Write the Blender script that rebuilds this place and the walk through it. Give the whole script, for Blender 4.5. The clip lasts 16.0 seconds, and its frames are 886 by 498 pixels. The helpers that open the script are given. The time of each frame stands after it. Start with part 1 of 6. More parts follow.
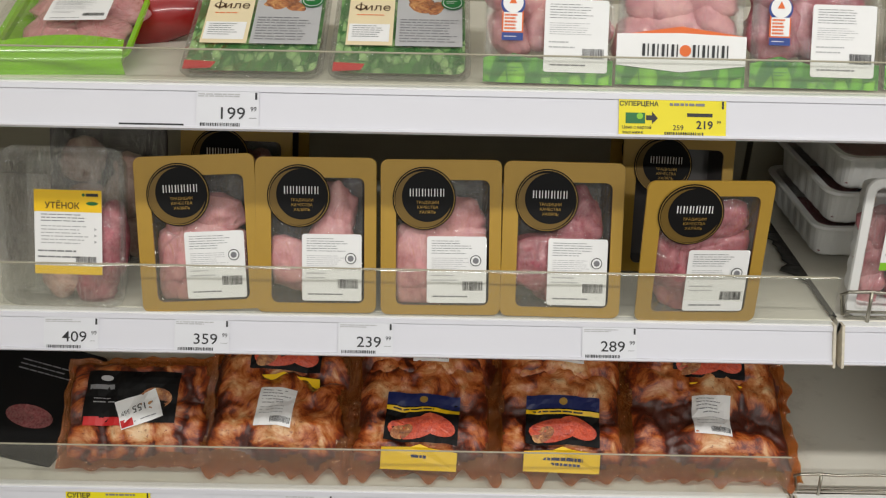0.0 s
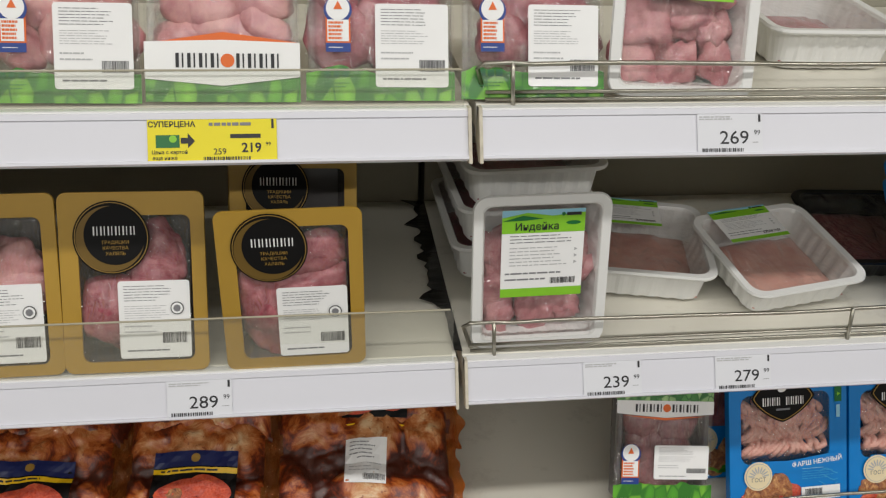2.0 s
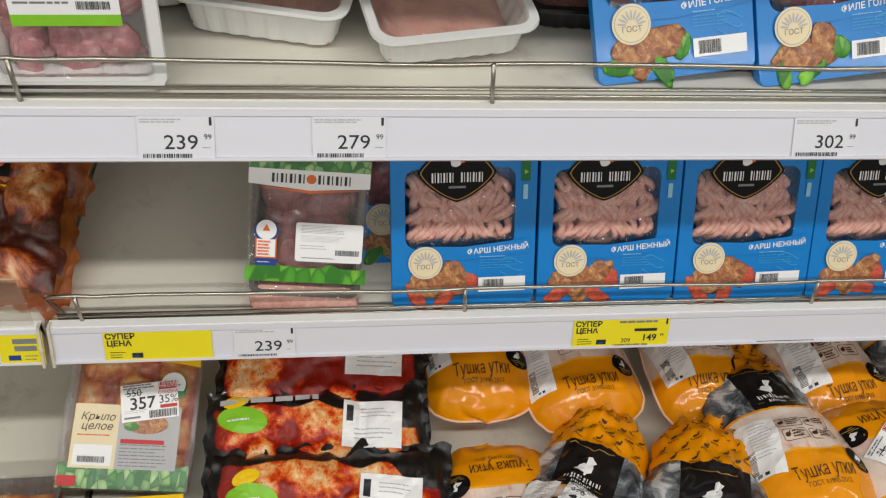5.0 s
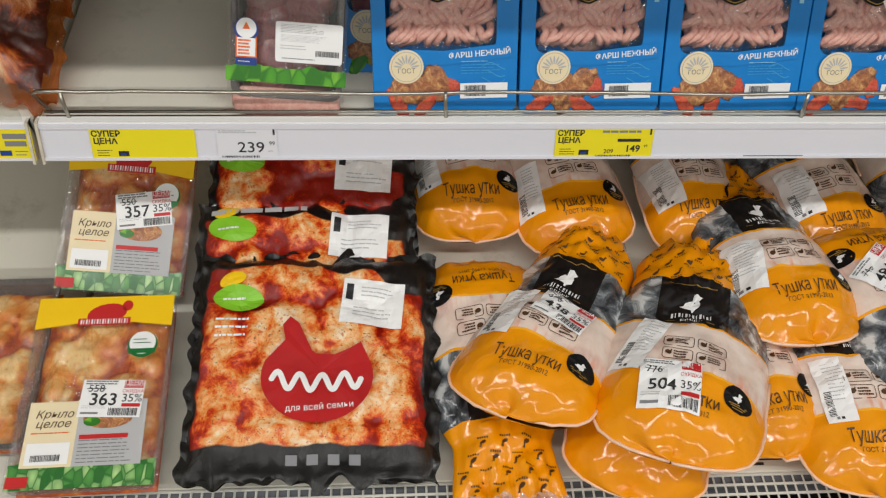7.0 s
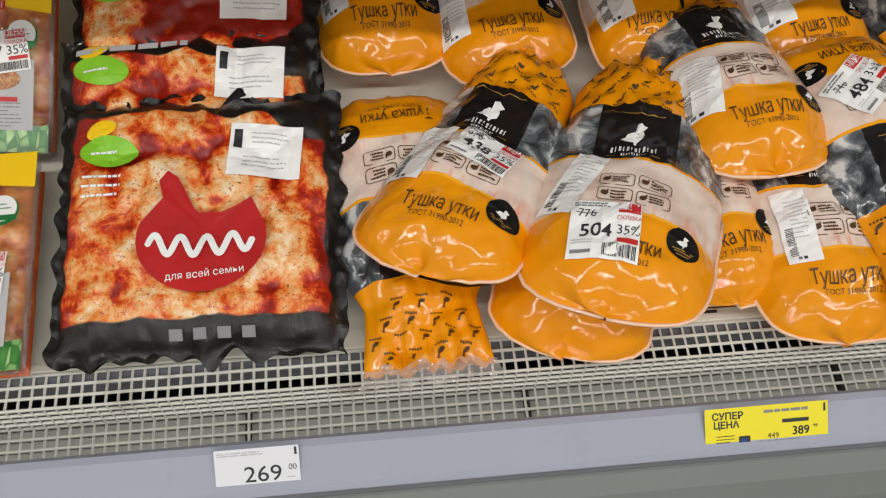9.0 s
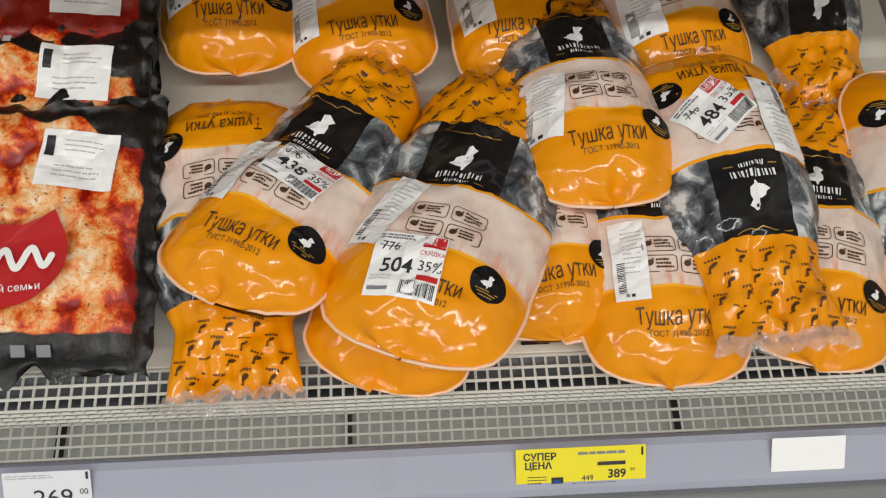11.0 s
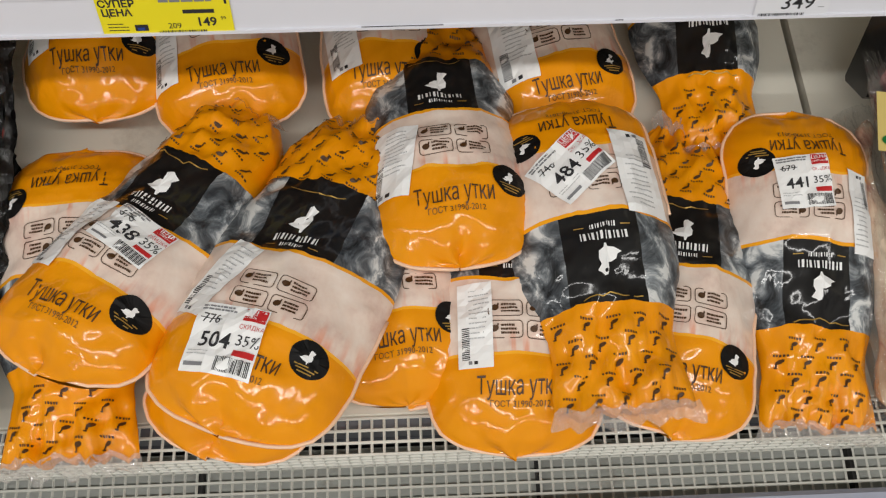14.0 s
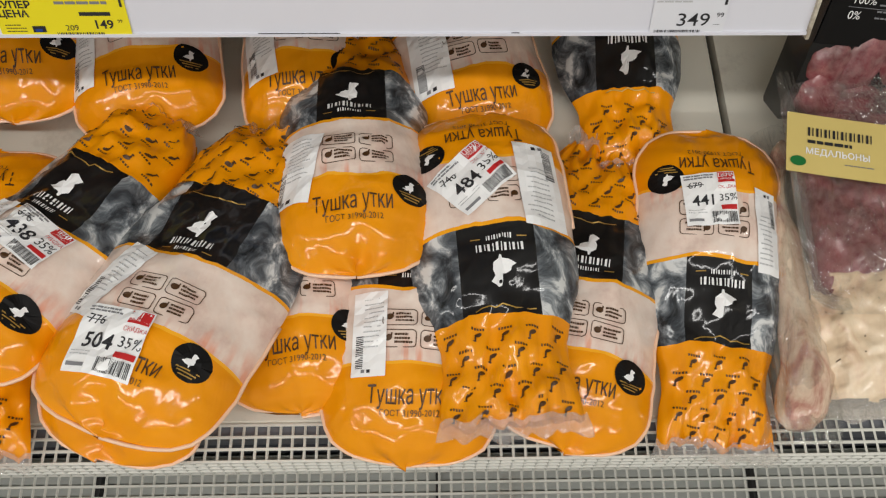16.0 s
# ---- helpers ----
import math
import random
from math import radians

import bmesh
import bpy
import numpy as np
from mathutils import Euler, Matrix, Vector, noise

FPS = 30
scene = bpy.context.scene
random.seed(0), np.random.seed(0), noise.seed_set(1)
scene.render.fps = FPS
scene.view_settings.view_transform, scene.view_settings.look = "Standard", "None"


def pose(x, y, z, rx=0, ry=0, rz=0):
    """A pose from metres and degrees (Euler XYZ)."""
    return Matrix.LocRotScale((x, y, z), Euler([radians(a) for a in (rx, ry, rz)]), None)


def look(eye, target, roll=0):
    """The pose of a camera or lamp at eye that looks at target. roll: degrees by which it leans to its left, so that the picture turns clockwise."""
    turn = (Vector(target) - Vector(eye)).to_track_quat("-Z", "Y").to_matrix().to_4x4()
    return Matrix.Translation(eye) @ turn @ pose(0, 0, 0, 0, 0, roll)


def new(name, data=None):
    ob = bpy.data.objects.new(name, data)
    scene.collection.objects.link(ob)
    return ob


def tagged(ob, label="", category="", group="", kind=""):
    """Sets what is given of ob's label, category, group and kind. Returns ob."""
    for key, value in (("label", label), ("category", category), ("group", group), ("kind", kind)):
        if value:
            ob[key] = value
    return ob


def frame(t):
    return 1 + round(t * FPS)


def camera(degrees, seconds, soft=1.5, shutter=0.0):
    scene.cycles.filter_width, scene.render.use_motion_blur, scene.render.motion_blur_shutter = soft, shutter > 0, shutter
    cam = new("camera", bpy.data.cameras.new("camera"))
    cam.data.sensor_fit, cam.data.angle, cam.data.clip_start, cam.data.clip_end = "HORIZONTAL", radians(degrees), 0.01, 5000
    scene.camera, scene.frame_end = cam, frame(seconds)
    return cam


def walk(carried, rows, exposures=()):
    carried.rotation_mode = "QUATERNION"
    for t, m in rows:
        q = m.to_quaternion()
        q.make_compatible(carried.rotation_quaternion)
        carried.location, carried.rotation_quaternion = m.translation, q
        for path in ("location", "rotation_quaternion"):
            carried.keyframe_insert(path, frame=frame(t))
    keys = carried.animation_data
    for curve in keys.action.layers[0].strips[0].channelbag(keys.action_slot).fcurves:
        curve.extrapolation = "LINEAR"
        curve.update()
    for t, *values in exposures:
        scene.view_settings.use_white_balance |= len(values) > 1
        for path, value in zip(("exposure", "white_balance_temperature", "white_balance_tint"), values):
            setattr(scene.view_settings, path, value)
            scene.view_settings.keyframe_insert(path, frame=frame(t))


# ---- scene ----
# camera and walk
cam = camera(51.7, 16.0, 1.2)
PATH = [
    (0, (-0.002, 0.011, 1.541), (0.005, 1.775, 0.6), 1.2),
    (0.5, (0.04, 0.013, 1.517), (0.066, 1.765, 0.552), 0.7),
    (1, (0.112, 0.082, 1.495), (0.224, 1.834, 0.538), 0.8),
    (1.5, (0.192, 0.159, 1.511), (0.406, 1.914, 0.576), 1.4),
    (2, (0.327, 0.138, 1.522), (0.584, 1.882, 0.578), 2.3),
    (2.5, (0.441, 0.103, 1.514), (0.728, 1.823, 0.534), 3.4),
    (3, (0.501, 0.097, 1.493), (0.818, 1.758, 0.425), 4.5),
    (3.5, (0.585, 0.209, 1.441), (0.912, 1.8, 0.274), 5.2),
    (4, (0.661, 0.28, 1.444), (0.974, 1.818, 0.204), 5.6),
    (6.5, (0.811, 0.168, 1.359), (0.969, 1.515, -0.112), 4.6),
    (7, (0.822, 0.162, 1.355), (0.972, 1.471, -0.151), 4.3),
    (7.5, (0.836, 0.16, 1.359), (0.982, 1.431, -0.179), 3.6),
    (8, (0.851, 0.168, 1.302), (0.987, 1.379, -0.284), 2.7),
    (8.5, (0.882, 0.189, 1.273), (1.032, 1.305, -0.38), 2.9),
    (9, (0.916, 0.241, 1.248), (1.072, 1.269, -0.46), 3.4),
    (9.5, (0.941, 0.291, 1.259), (1.094, 1.253, -0.488), 4.6),
    (10, (1.019, 0.302, 1.251), (1.155, 1.221, -0.52), 5.9),
    (12.5, (1.17, 0.371, 1.278), (1.251, 1.299, -0.492), 1.8),
    (13, (1.222, 0.395, 1.272), (1.3, 1.288, -0.516), 1.9),
    (13.5, (1.261, 0.392, 1.274), (1.326, 1.274, -0.519), 1.6),
    (14, (1.284, 0.391, 1.28), (1.333, 1.257, -0.522), 1.0),
    (14.5, (1.302, 0.389, 1.269), (1.336, 1.241, -0.54), 0.4),
    (15, (1.321, 0.39, 1.274), (1.36, 1.246, -0.533), 0.9),
    (15.5, (1.346, 0.39, 1.273), (1.389, 1.255, -0.53), 1.6),
    (16, (1.381, 0.38, 1.278), (1.421, 1.283, -0.506), 1.8),
]
EXPOSURES = ((0.0, -0.38), (1.0, -0.46), (2.0, -0.54), (3.0, -0.54), (4.0, -0.44), (6.5, -0.42), (9.0, -0.38), (12.5, -0.42), (16.0, -0.42))
walk(cam, [(t, look(eye, target, roll)) for t, eye, target, roll in PATH], EXPOSURES)

# ---- light: rows of ceiling strip lamps over the aisle ----
world = bpy.data.worlds.new("store_world")
world.use_nodes = True
world.node_tree.nodes["Background"].inputs[0].default_value = (0.9, 0.95, 1.0, 1)
world.node_tree.nodes["Background"].inputs[1].default_value = 0.02
scene.world = world


def strip_lamp(y, z, length, width, power, tint):
    data = bpy.data.lights.new("ceiling_strip_lamp", "AREA")
    data.shape, data.size, data.size_y = "RECTANGLE", length, width
    data.energy, data.color = power, tint
    ob = new("ceiling_strip_lamp", data)
    ob.matrix_world = pose(0.9, y, z)
    return ob


strip_lamp(-0.22, 3.05, 7.0, 0.14, 90, (1.0, 0.982, 0.945))
strip_lamp(-2.2, 3.05, 7.0, 0.14, 136, (1.0, 0.982, 0.945))


# ---- materials ----
def C(r, g, b):
    return tuple(((c / 255 + 0.055) / 1.055) ** 2.4 if c > 10 else c / 3295 for c in (r, g, b)) + (1.0,)


def mix_colour(t, fac, a, b):
    n = t.nodes.new("ShaderNodeMix")
    n.data_type = "RGBA"
    if hasattr(fac, "is_linked"):
        t.links.new(fac, n.inputs[0])
    else:
        n.inputs[0].default_value = fac
    for k, v in ((6, a), (7, b)):
        if hasattr(v, "is_linked"):
            t.links.new(v, n.inputs[k])
        else:
            n.inputs[k].default_value = v
    return n.outputs[2]


def noise_of(t, scale, detail=3.0, rough=0.55, stretch=None, distort=0.0):
    co = t.nodes.new("ShaderNodeTexCoord").outputs["Object"]
    if stretch:
        m = t.nodes.new("ShaderNodeMapping")
        m.inputs["Scale"].default_value = stretch
        t.links.new(co, m.inputs["Vector"])
        co = m.outputs[0]
    n = t.nodes.new("ShaderNodeTexNoise")
    n.inputs["Scale"].default_value, n.inputs["Detail"].default_value = scale, detail
    n.inputs["Roughness"].default_value, n.inputs["Distortion"].default_value = rough, distort
    t.links.new(co, n.inputs["Vector"])
    return n.outputs["Fac"]


def ramp(t, fac, stops):
    n = t.nodes.new("ShaderNodeValToRGB")
    e = n.color_ramp.elements
    while len(e) < len(stops):
        e.new(0.5)
    for k, (p, c) in enumerate(stops):
        e[k].position, e[k].color = p, c
    t.links.new(fac, n.inputs[0])
    return n.outputs[0]


def base(name):
    m = bpy.data.materials.new(name)
    m.use_nodes = True
    t = m.node_tree
    return m, t, t.nodes["Principled BSDF"]


def bump(t, p, height, strength, dist=0.002, coat=False):
    b = t.nodes.new("ShaderNodeBump")
    b.inputs["Strength"].default_value, b.inputs["Distance"].default_value = strength, dist
    t.links.new(height, b.inputs["Height"])
    t.links.new(b.outputs[0], p.inputs["Coat Normal" if coat else "Normal"])


def plain(name, col, rough=0.5, metal=0.0, vary=0.06, scale=25, relief=0.0, rscale=300, coat=0.0, dirt=0.0):
    m, t, p = base(name)
    dark = tuple(c * (1 - vary) for c in col[:3]) + (1,)
    light = tuple(min(1, c * (1 + vary)) for c in col[:3]) + (1,)
    out = mix_colour(t, noise_of(t, scale), dark, light)
    if dirt:
        spots = ramp(t, noise_of(t, 14, 6, 0.7), [(0.56, (0, 0, 0, 1)), (0.72, (dirt, dirt, dirt, 1))])
        out = mix_colour(t, spots, out, C(120, 105, 85))
    t.links.new(out, p.inputs["Base Color"])
    p.inputs["Roughness"].default_value, p.inputs["Metallic"].default_value = rough, metal
    p.inputs["Coat Weight"].default_value = coat
    p.inputs["Coat Roughness"].default_value = 0.08
    if relief:
        bump(t, p, noise_of(t, rscale, 2), relief, 0.001)
    return m


def meat(name, stops, scale=35, film=0.5, stretch=None, distort=1.2, rough=0.45, wrinkle=45):
    """Meat under tight film: mottled colour with a glossy, wrinkled coat."""
    m, t, p = base(name)
    a = ramp(t, noise_of(t, scale, 6, 0.62, stretch, distort), stops)
    fine = noise_of(t, scale * 7, 3)
    out = mix_colour(t, 0.10, a, ramp(t, fine, [(0.3, (0.1, 0.02, 0.015, 1)), (0.6, (0.9, 0.75, 0.65, 1))]))
    t.links.new(out, p.inputs["Base Color"])
    p.inputs["Roughness"].default_value = rough
    p.inputs["Coat Weight"].default_value, p.inputs["Coat Roughness"].default_value = film, 0.07
    p.inputs["Subsurface Weight"].default_value = 0.0
    bump(t, p, noise_of(t, scale * 3, 4), 0.35, 0.002)
    bump(t, p, noise_of(t, wrinkle, 4, 0.6, (1, 0.35, 1), 1.5), 0.45, 0.006, True)
    return m


def sauced(name, sauce, flesh, scale=28, wet=1.38, margin=None, distort=0.9):
    """Pieces of meat in sauce under film: the first map coordinate tells how far a point stands out of the sauce, the second where the printed margin begins."""
    m, t, p = base(name)
    sep = t.nodes.new("ShaderNodeSeparateXYZ")
    t.links.new(t.nodes.new("ShaderNodeUVMap").outputs[0], sep.inputs[0])
    mad = t.nodes.new("ShaderNodeMath")
    mad.operation = "MULTIPLY_ADD"
    mad.inputs[1].default_value = 2.6
    t.links.new(noise_of(t, scale, 8, 0.72, None, distort), mad.inputs[0])
    shift = t.nodes.new("ShaderNodeMath")
    shift.operation = "SUBTRACT"
    shift.inputs[1].default_value = wet
    t.links.new(sep.outputs["X"], shift.inputs[0])
    t.links.new(shift.outputs[0], mad.inputs[2])
    col = ramp(t, mad.outputs[0], [(0.10, sauce[0]), (0.28, sauce[1]), (0.40, sauce[2]), (0.50, flesh[0]), (0.72, flesh[1]), (0.95, flesh[2])])
    speck = ramp(t, noise_of(t, 170, 3, 0.6), [(0.60, (0, 0, 0, 1)), (0.68, (0.75, 0.75, 0.75, 1))])
    out = mix_colour(t, speck, col, sauce[1])
    if margin:
        herb = ramp(t, noise_of(t, 330, 2, 0.5), [(0.66, (0, 0, 0, 1)), (0.70, (0.8, 0.8, 0.8, 1))])
        out = mix_colour(t, herb, out, C(64, 30, 10))
        p.inputs["Specular IOR Level"].default_value = 0.15
        out = mix_colour(t, ramp(t, sep.outputs["Y"], [(0.47, (1, 1, 1, 1)), (0.53, (0, 0, 0, 1))]), out, margin)
    t.links.new(out, p.inputs["Base Color"])
    p.inputs["Roughness"].default_value = 0.4
    p.inputs["Coat Weight"].default_value, p.inputs["Coat Roughness"].default_value = 0.9, 0.09
    bump(t, p, noise_of(t, 70, 5, 0.6), 0.5, 0.003)
    bump(t, p, noise_of(t, 40, 6, 0.65, (1, 0.4, 1), 2.0), 0.8, 0.006, True)
    return m


def clear(name, tint, gloss=0.25, rough=0.06, wrinkle=0.0, wscale=40, body=0.0, body_col=(0.8, 0.8, 0.8, 1)):
    """Thin clear film or sheet: see-through, with a Fresnel gloss and a little haze."""
    m, t, p = base(name)
    out = t.nodes["Material Output"]
    t.nodes.remove(p)
    tr, gl, di = (t.nodes.new("ShaderNodeBsdf" + k) for k in ("Transparent", "Glossy", "Diffuse"))
    tr.inputs[0].default_value, gl.inputs["Roughness"].default_value = tint, rough
    di.inputs[0].default_value = body_col
    haze, top = t.nodes.new("ShaderNodeMixShader"), t.nodes.new("ShaderNodeMixShader")
    fr, power, add = t.nodes.new("ShaderNodeLayerWeight"), t.nodes.new("ShaderNodeMath"), t.nodes.new("ShaderNodeMath")
    power.operation, add.operation = "POWER", "MULTIPLY_ADD"
    power.inputs[1].default_value = 4.0
    haze.inputs[0].default_value = body
    t.links.new(tr.outputs[0], haze.inputs[1])
    t.links.new(di.outputs[0], haze.inputs[2])
    fr.inputs[0].default_value = 0.5
    t.links.new(fr.outputs["Facing"], power.inputs[0])
    t.links.new(power.outputs[0], add.inputs[0])
    add.inputs[1].default_value, add.inputs[2].default_value = 0.5, gloss * 0.4
    t.links.new(add.outputs[0], top.inputs[0])
    t.links.new(haze.outputs[0], top.inputs[1])
    t.links.new(gl.outputs[0], top.inputs[2])
    if wrinkle:
        b = t.nodes.new("ShaderNodeBump")
        b.inputs["Strength"].default_value, b.inputs["Distance"].default_value = wrinkle, 0.020
        t.links.new(noise_of(t, wscale, 4, 0.6, (1, 0.4, 1), 1.5), b.inputs["Height"])
        t.links.new(b.outputs[0], gl.inputs["Normal"])
        t.links.new(b.outputs[0], fr.inputs["Normal"])
    t.links.new(top.outputs[0], out.inputs["Surface"])
    return m


def leaves(name, dark, mid, light, scale=48):
    """Printed leaves: overlapping patches of several greens with darker veins."""
    m, t, p = base(name)
    co = t.nodes.new("ShaderNodeTexCoord")
    warp = t.nodes.new("ShaderNodeMapping")
    warp.inputs["Scale"].default_value, warp.inputs["Rotation"].default_value = (1, 0.55, 1), (0, 0, 0.6)
    t.links.new(co.outputs["Object"], warp.inputs["Vector"])
    v = t.nodes.new("ShaderNodeTexVoronoi")
    v.inputs["Scale"].default_value = scale
    t.links.new(warp.outputs[0], v.inputs["Vector"])
    sep = t.nodes.new("ShaderNodeSeparateColor")
    t.links.new(v.outputs["Color"], sep.inputs[0])
    patch = ramp(t, sep.outputs[0], [(0.15, dark), (0.45, mid), (0.75, light)])
    rim = t.nodes.new("ShaderNodeTexVoronoi")
    rim.feature = "DISTANCE_TO_EDGE"
    rim.inputs["Scale"].default_value = scale
    t.links.new(warp.outputs[0], rim.inputs["Vector"])
    fold = mix_colour(t, ramp(t, v.outputs["Distance"], [(0.1, (0, 0, 0, 1)), (0.6, (0.45, 0.45, 0.45, 1))]), patch, dark)
    out = mix_colour(t, ramp(t, rim.outputs["Distance"], [(0.02, (0.85, 0.85, 0.85, 1)), (0.09, (0, 0, 0, 1))]), fold, dark)
    t.links.new(out, p.inputs["Base Color"])
    p.inputs["Roughness"].default_value, p.inputs["Coat Weight"].default_value = 0.4, 0.6
    p.inputs["Coat Roughness"].default_value = 0.06
    bump(t, p, noise_of(t, 34, 5, 0.62, (1, 0.4, 1), 2.0), 0.5, 0.008, True)
    return m


def duck_print(name):
    """The printed poultry bag: orange breast, clear window on pale skin, black and grey photo band, orange tail."""
    m, t, p = base(name)
    uv = t.nodes.new("ShaderNodeUVMap").outputs[0]
    sep = t.nodes.new("ShaderNodeSeparateXYZ")
    t.links.new(uv, sep.inputs[0])
    orange = mix_colour(t, noise_of(t, 18), C(230, 138, 0), C(247, 162, 2))
    skin = ramp(t, noise_of(t, 26, 5, 0.6), [(0.3, C(212, 178, 166)), (0.5, C(232, 210, 196)), (0.7, C(240, 225, 213))])
    streak = ramp(t, noise_of(t, 40, 2, 0.5, (3.0, 0.35, 1)), [(0.52, (0, 0, 0, 1)), (0.66, (0.55, 0.55, 0.55, 1))])
    low = ramp(t, sep.outputs["Y"], [(0.26, (1, 1, 1, 1)), (0.33, (0, 0, 0, 1))])
    both = mix_colour(t, streak, (0, 0, 0, 1), low)
    skin = mix_colour(t, both, skin, C(226, 120, 70))
    photo = ramp(t, noise_of(t, 34, 5, 0.62, (1, 0.8, 1), 0.8), [(0.33, C(24, 26, 29)), (0.42, C(60, 64, 69)), (0.50, C(98, 103, 108)), (0.56, C(146, 151, 155)), (0.62, C(214, 215, 214))])
    plate = t.nodes.new("ShaderNodeMath")
    plate.operation = "COMPARE"
    plate.inputs[1].default_value, plate.inputs[2].default_value = 0.5, 0.215
    t.links.new(sep.outputs["X"], plate.inputs[0])
    band = mix_colour(t, plate.outputs[0], photo, C(22, 21, 22))
    out = orange
    for edge, col in ((0.240, C(250, 176, 40)), (0.249, skin), (0.464, C(245, 166, 24)), (0.475, band), (0.718, orange)):
        step = t.nodes.new("ShaderNodeMath")
        step.operation = "GREATER_THAN"
        step.inputs[1].default_value = edge
        t.links.new(sep.outputs["Y"], step.inputs[0])
        out = mix_colour(t, step.outputs[0], out, col)
    t.links.new(out, p.inputs["Base Color"])
    p.inputs["Roughness"].default_value = 0.45
    p.inputs["Specular IOR Level"].default_value = 0.12
    p.inputs["Coat Weight"].default_value, p.inputs["Coat Roughness"].default_value = 0.75, 0.10
    bump(t, p, noise_of(t, 20, 3, 0.5, (1, 0.5, 1), 1.2), 0.22, 0.008)
    bump(t, p, noise_of(t, 17, 3, 0.5, (1, 0.5, 1), 1.4), 0.26, 0.010, True)
    return m


WHITE_METAL = plain("white_painted_steel", C(224, 220, 207), 0.35, vary=0.04, scale=6, relief=0.05, dirt=0.28)
# white back panel, its base colour darkened for the shade under the shelves
BACK_METAL = plain("shade_toned_back_panel", C(172, 167, 150), 0.45, vary=0.05, scale=5, dirt=0.1)
RAIL = plain("pale_lilac_plastic", C(222, 222, 230), 0.3, vary=0.02, scale=8)
RAIL_LIP = plain("white_plastic_lip", C(240, 240, 238), 0.3, vary=0.02)
RUST = plain("worn_rusty_edge", C(206, 198, 180), 0.6, vary=0.35, scale=90, dirt=1.0)
DARK = plain("black_gap", C(28, 27, 26), 0.6, vary=0.2)
CHROME = plain("zinc_wire", C(176, 172, 160), 0.28, 1.0, vary=0.15, scale=120)
PAN = plain("pale_drip_pan", C(178, 180, 174), 0.5, vary=0.1, scale=12, dirt=0.5)
TAG_PAPER = plain("price_tag_paper", C(224, 225, 231), 0.45, vary=0.02)
CLEAR_TRAY = clear("clear_plastic_tray", (0.93, 0.93, 0.92, 1), 0.3, 0.08, 0.8, 40, 0.05, (0.75, 0.75, 0.74, 1))
DIM_GOLD = plain("dim_gold_print", C(118, 92, 38), 0.4, 0.3, vary=0.3, scale=900)
GRILLE = plain("white_coated_mesh", C(220, 219, 210), 0.45, vary=0.06, scale=60, dirt=0.5)
BUMPER = plain("lilac_grey_bumper", C(160, 164, 180), 0.28, vary=0.05, scale=9, dirt=0.12)
BUMPER_LOW = plain("grey_green_panel", C(124, 128, 126), 0.22, vary=0.06, scale=8)
BUMPER_TRIM = plain("dark_grey_trim", C(104, 106, 112), 0.4)
ACRYLIC = clear("clear_acrylic", (0.95, 0.955, 0.93, 1), 0.12, 0.03, body=0.05, body_col=(0.85, 0.82, 0.72, 1))
ACRYLIC_EDGE = plain("acrylic_edge", C(176, 170, 150), 0.5)
FILM = clear("clear_film", (0.97, 0.97, 0.96, 1), 0.38, 0.05, 1.0, 44, 0.010)
AMBER_FILM = clear("amber_stained_film", (0.86, 0.44, 0.16, 1), 0.25, 0.08, 0.8, 50, 0.30, (0.48, 0.17, 0.03, 1))
FRINGE = clear("crumpled_film", (0.97, 0.95, 0.92, 1), 0.35, 0.1, 0.9, 70, 0.24, (0.88, 0.83, 0.79, 1))
PAPER = plain("white_label_paper", C(245, 245, 245), 0.5, vary=0.03, scale=40, coat=0.1)
CREAM = plain("cream_label_paper", C(238, 222, 184), 0.5, vary=0.05)
INK = plain("black_ink", C(38, 38, 42), 0.5)
GREY_INK = plain("grey_ink", C(128, 128, 132), 0.5)
PALE_INK = plain("pale_grey_ink", C(186, 186, 188), 0.5)
WHITE_INK = plain("white_ink", C(240, 240, 240), 0.45)
RED_INK = plain("red_ink", C(198, 38, 40), 0.45)
RED_FILM = plain("red_printed_bag_film", C(184, 22, 28), 0.3, vary=0.3, scale=26, relief=0.5, rscale=70, coat=0.8)
YELLOW = plain("yellow_price_card", C(238, 222, 28), 0.45, vary=0.03)
YELLOW_INK = plain("yellow_print", C(250, 204, 20), 0.4, vary=0.03)
BROWN_INK = plain("brown_print", C(74, 46, 16), 0.5)
ORANGE_INK = plain("orange_print", C(232, 110, 40), 0.5)
BLUE_INK = plain("blue_print", C(28, 62, 140), 0.45)
NAVY = plain("navy_print", C(20, 34, 92), 0.4)
GREEN_INK = plain("green_print", C(136, 202, 46), 0.4, vary=0.12, scale=60)
DEEP_GREEN = plain("deep_green_print", C(22, 110, 52), 0.4, vary=0.1)
SKY_INK = plain("pale_blue_print", C(150, 205, 228), 0.4)
GOLD = plain("matt_gold_card", C(182, 144, 54), 0.36, 0.15, vary=0.07, scale=30, relief=0.05, coat=0.25)
GOLD_LINE = plain("gold_print", C(176, 140, 62), 0.4, 0.3)
BLACK_PRINT = plain("black_print", C(14, 13, 14), 0.55)
BLACK_PRINT.node_tree.nodes["Principled BSDF"].inputs["Specular IOR Level"].default_value = 0.2
GREY_TRAY = plain("smoky_tray", C(96, 92, 92), 0.25, coat=0.4)
BLACK_TRAY = plain("black_plastic_tray", C(22, 21, 22), 0.25, coat=0.3)
WHITE_TRAY = plain("white_plastic_tray", C(232, 232, 230), 0.3, vary=0.02, coat=0.2)
BLUE_CARD = plain("bright_blue_sleeve", C(4, 128, 208), 0.35, vary=0.14, scale=18, coat=0.2)
BLUE_LINE = plain("pale_blue_swirl", C(66, 164, 216), 0.35)
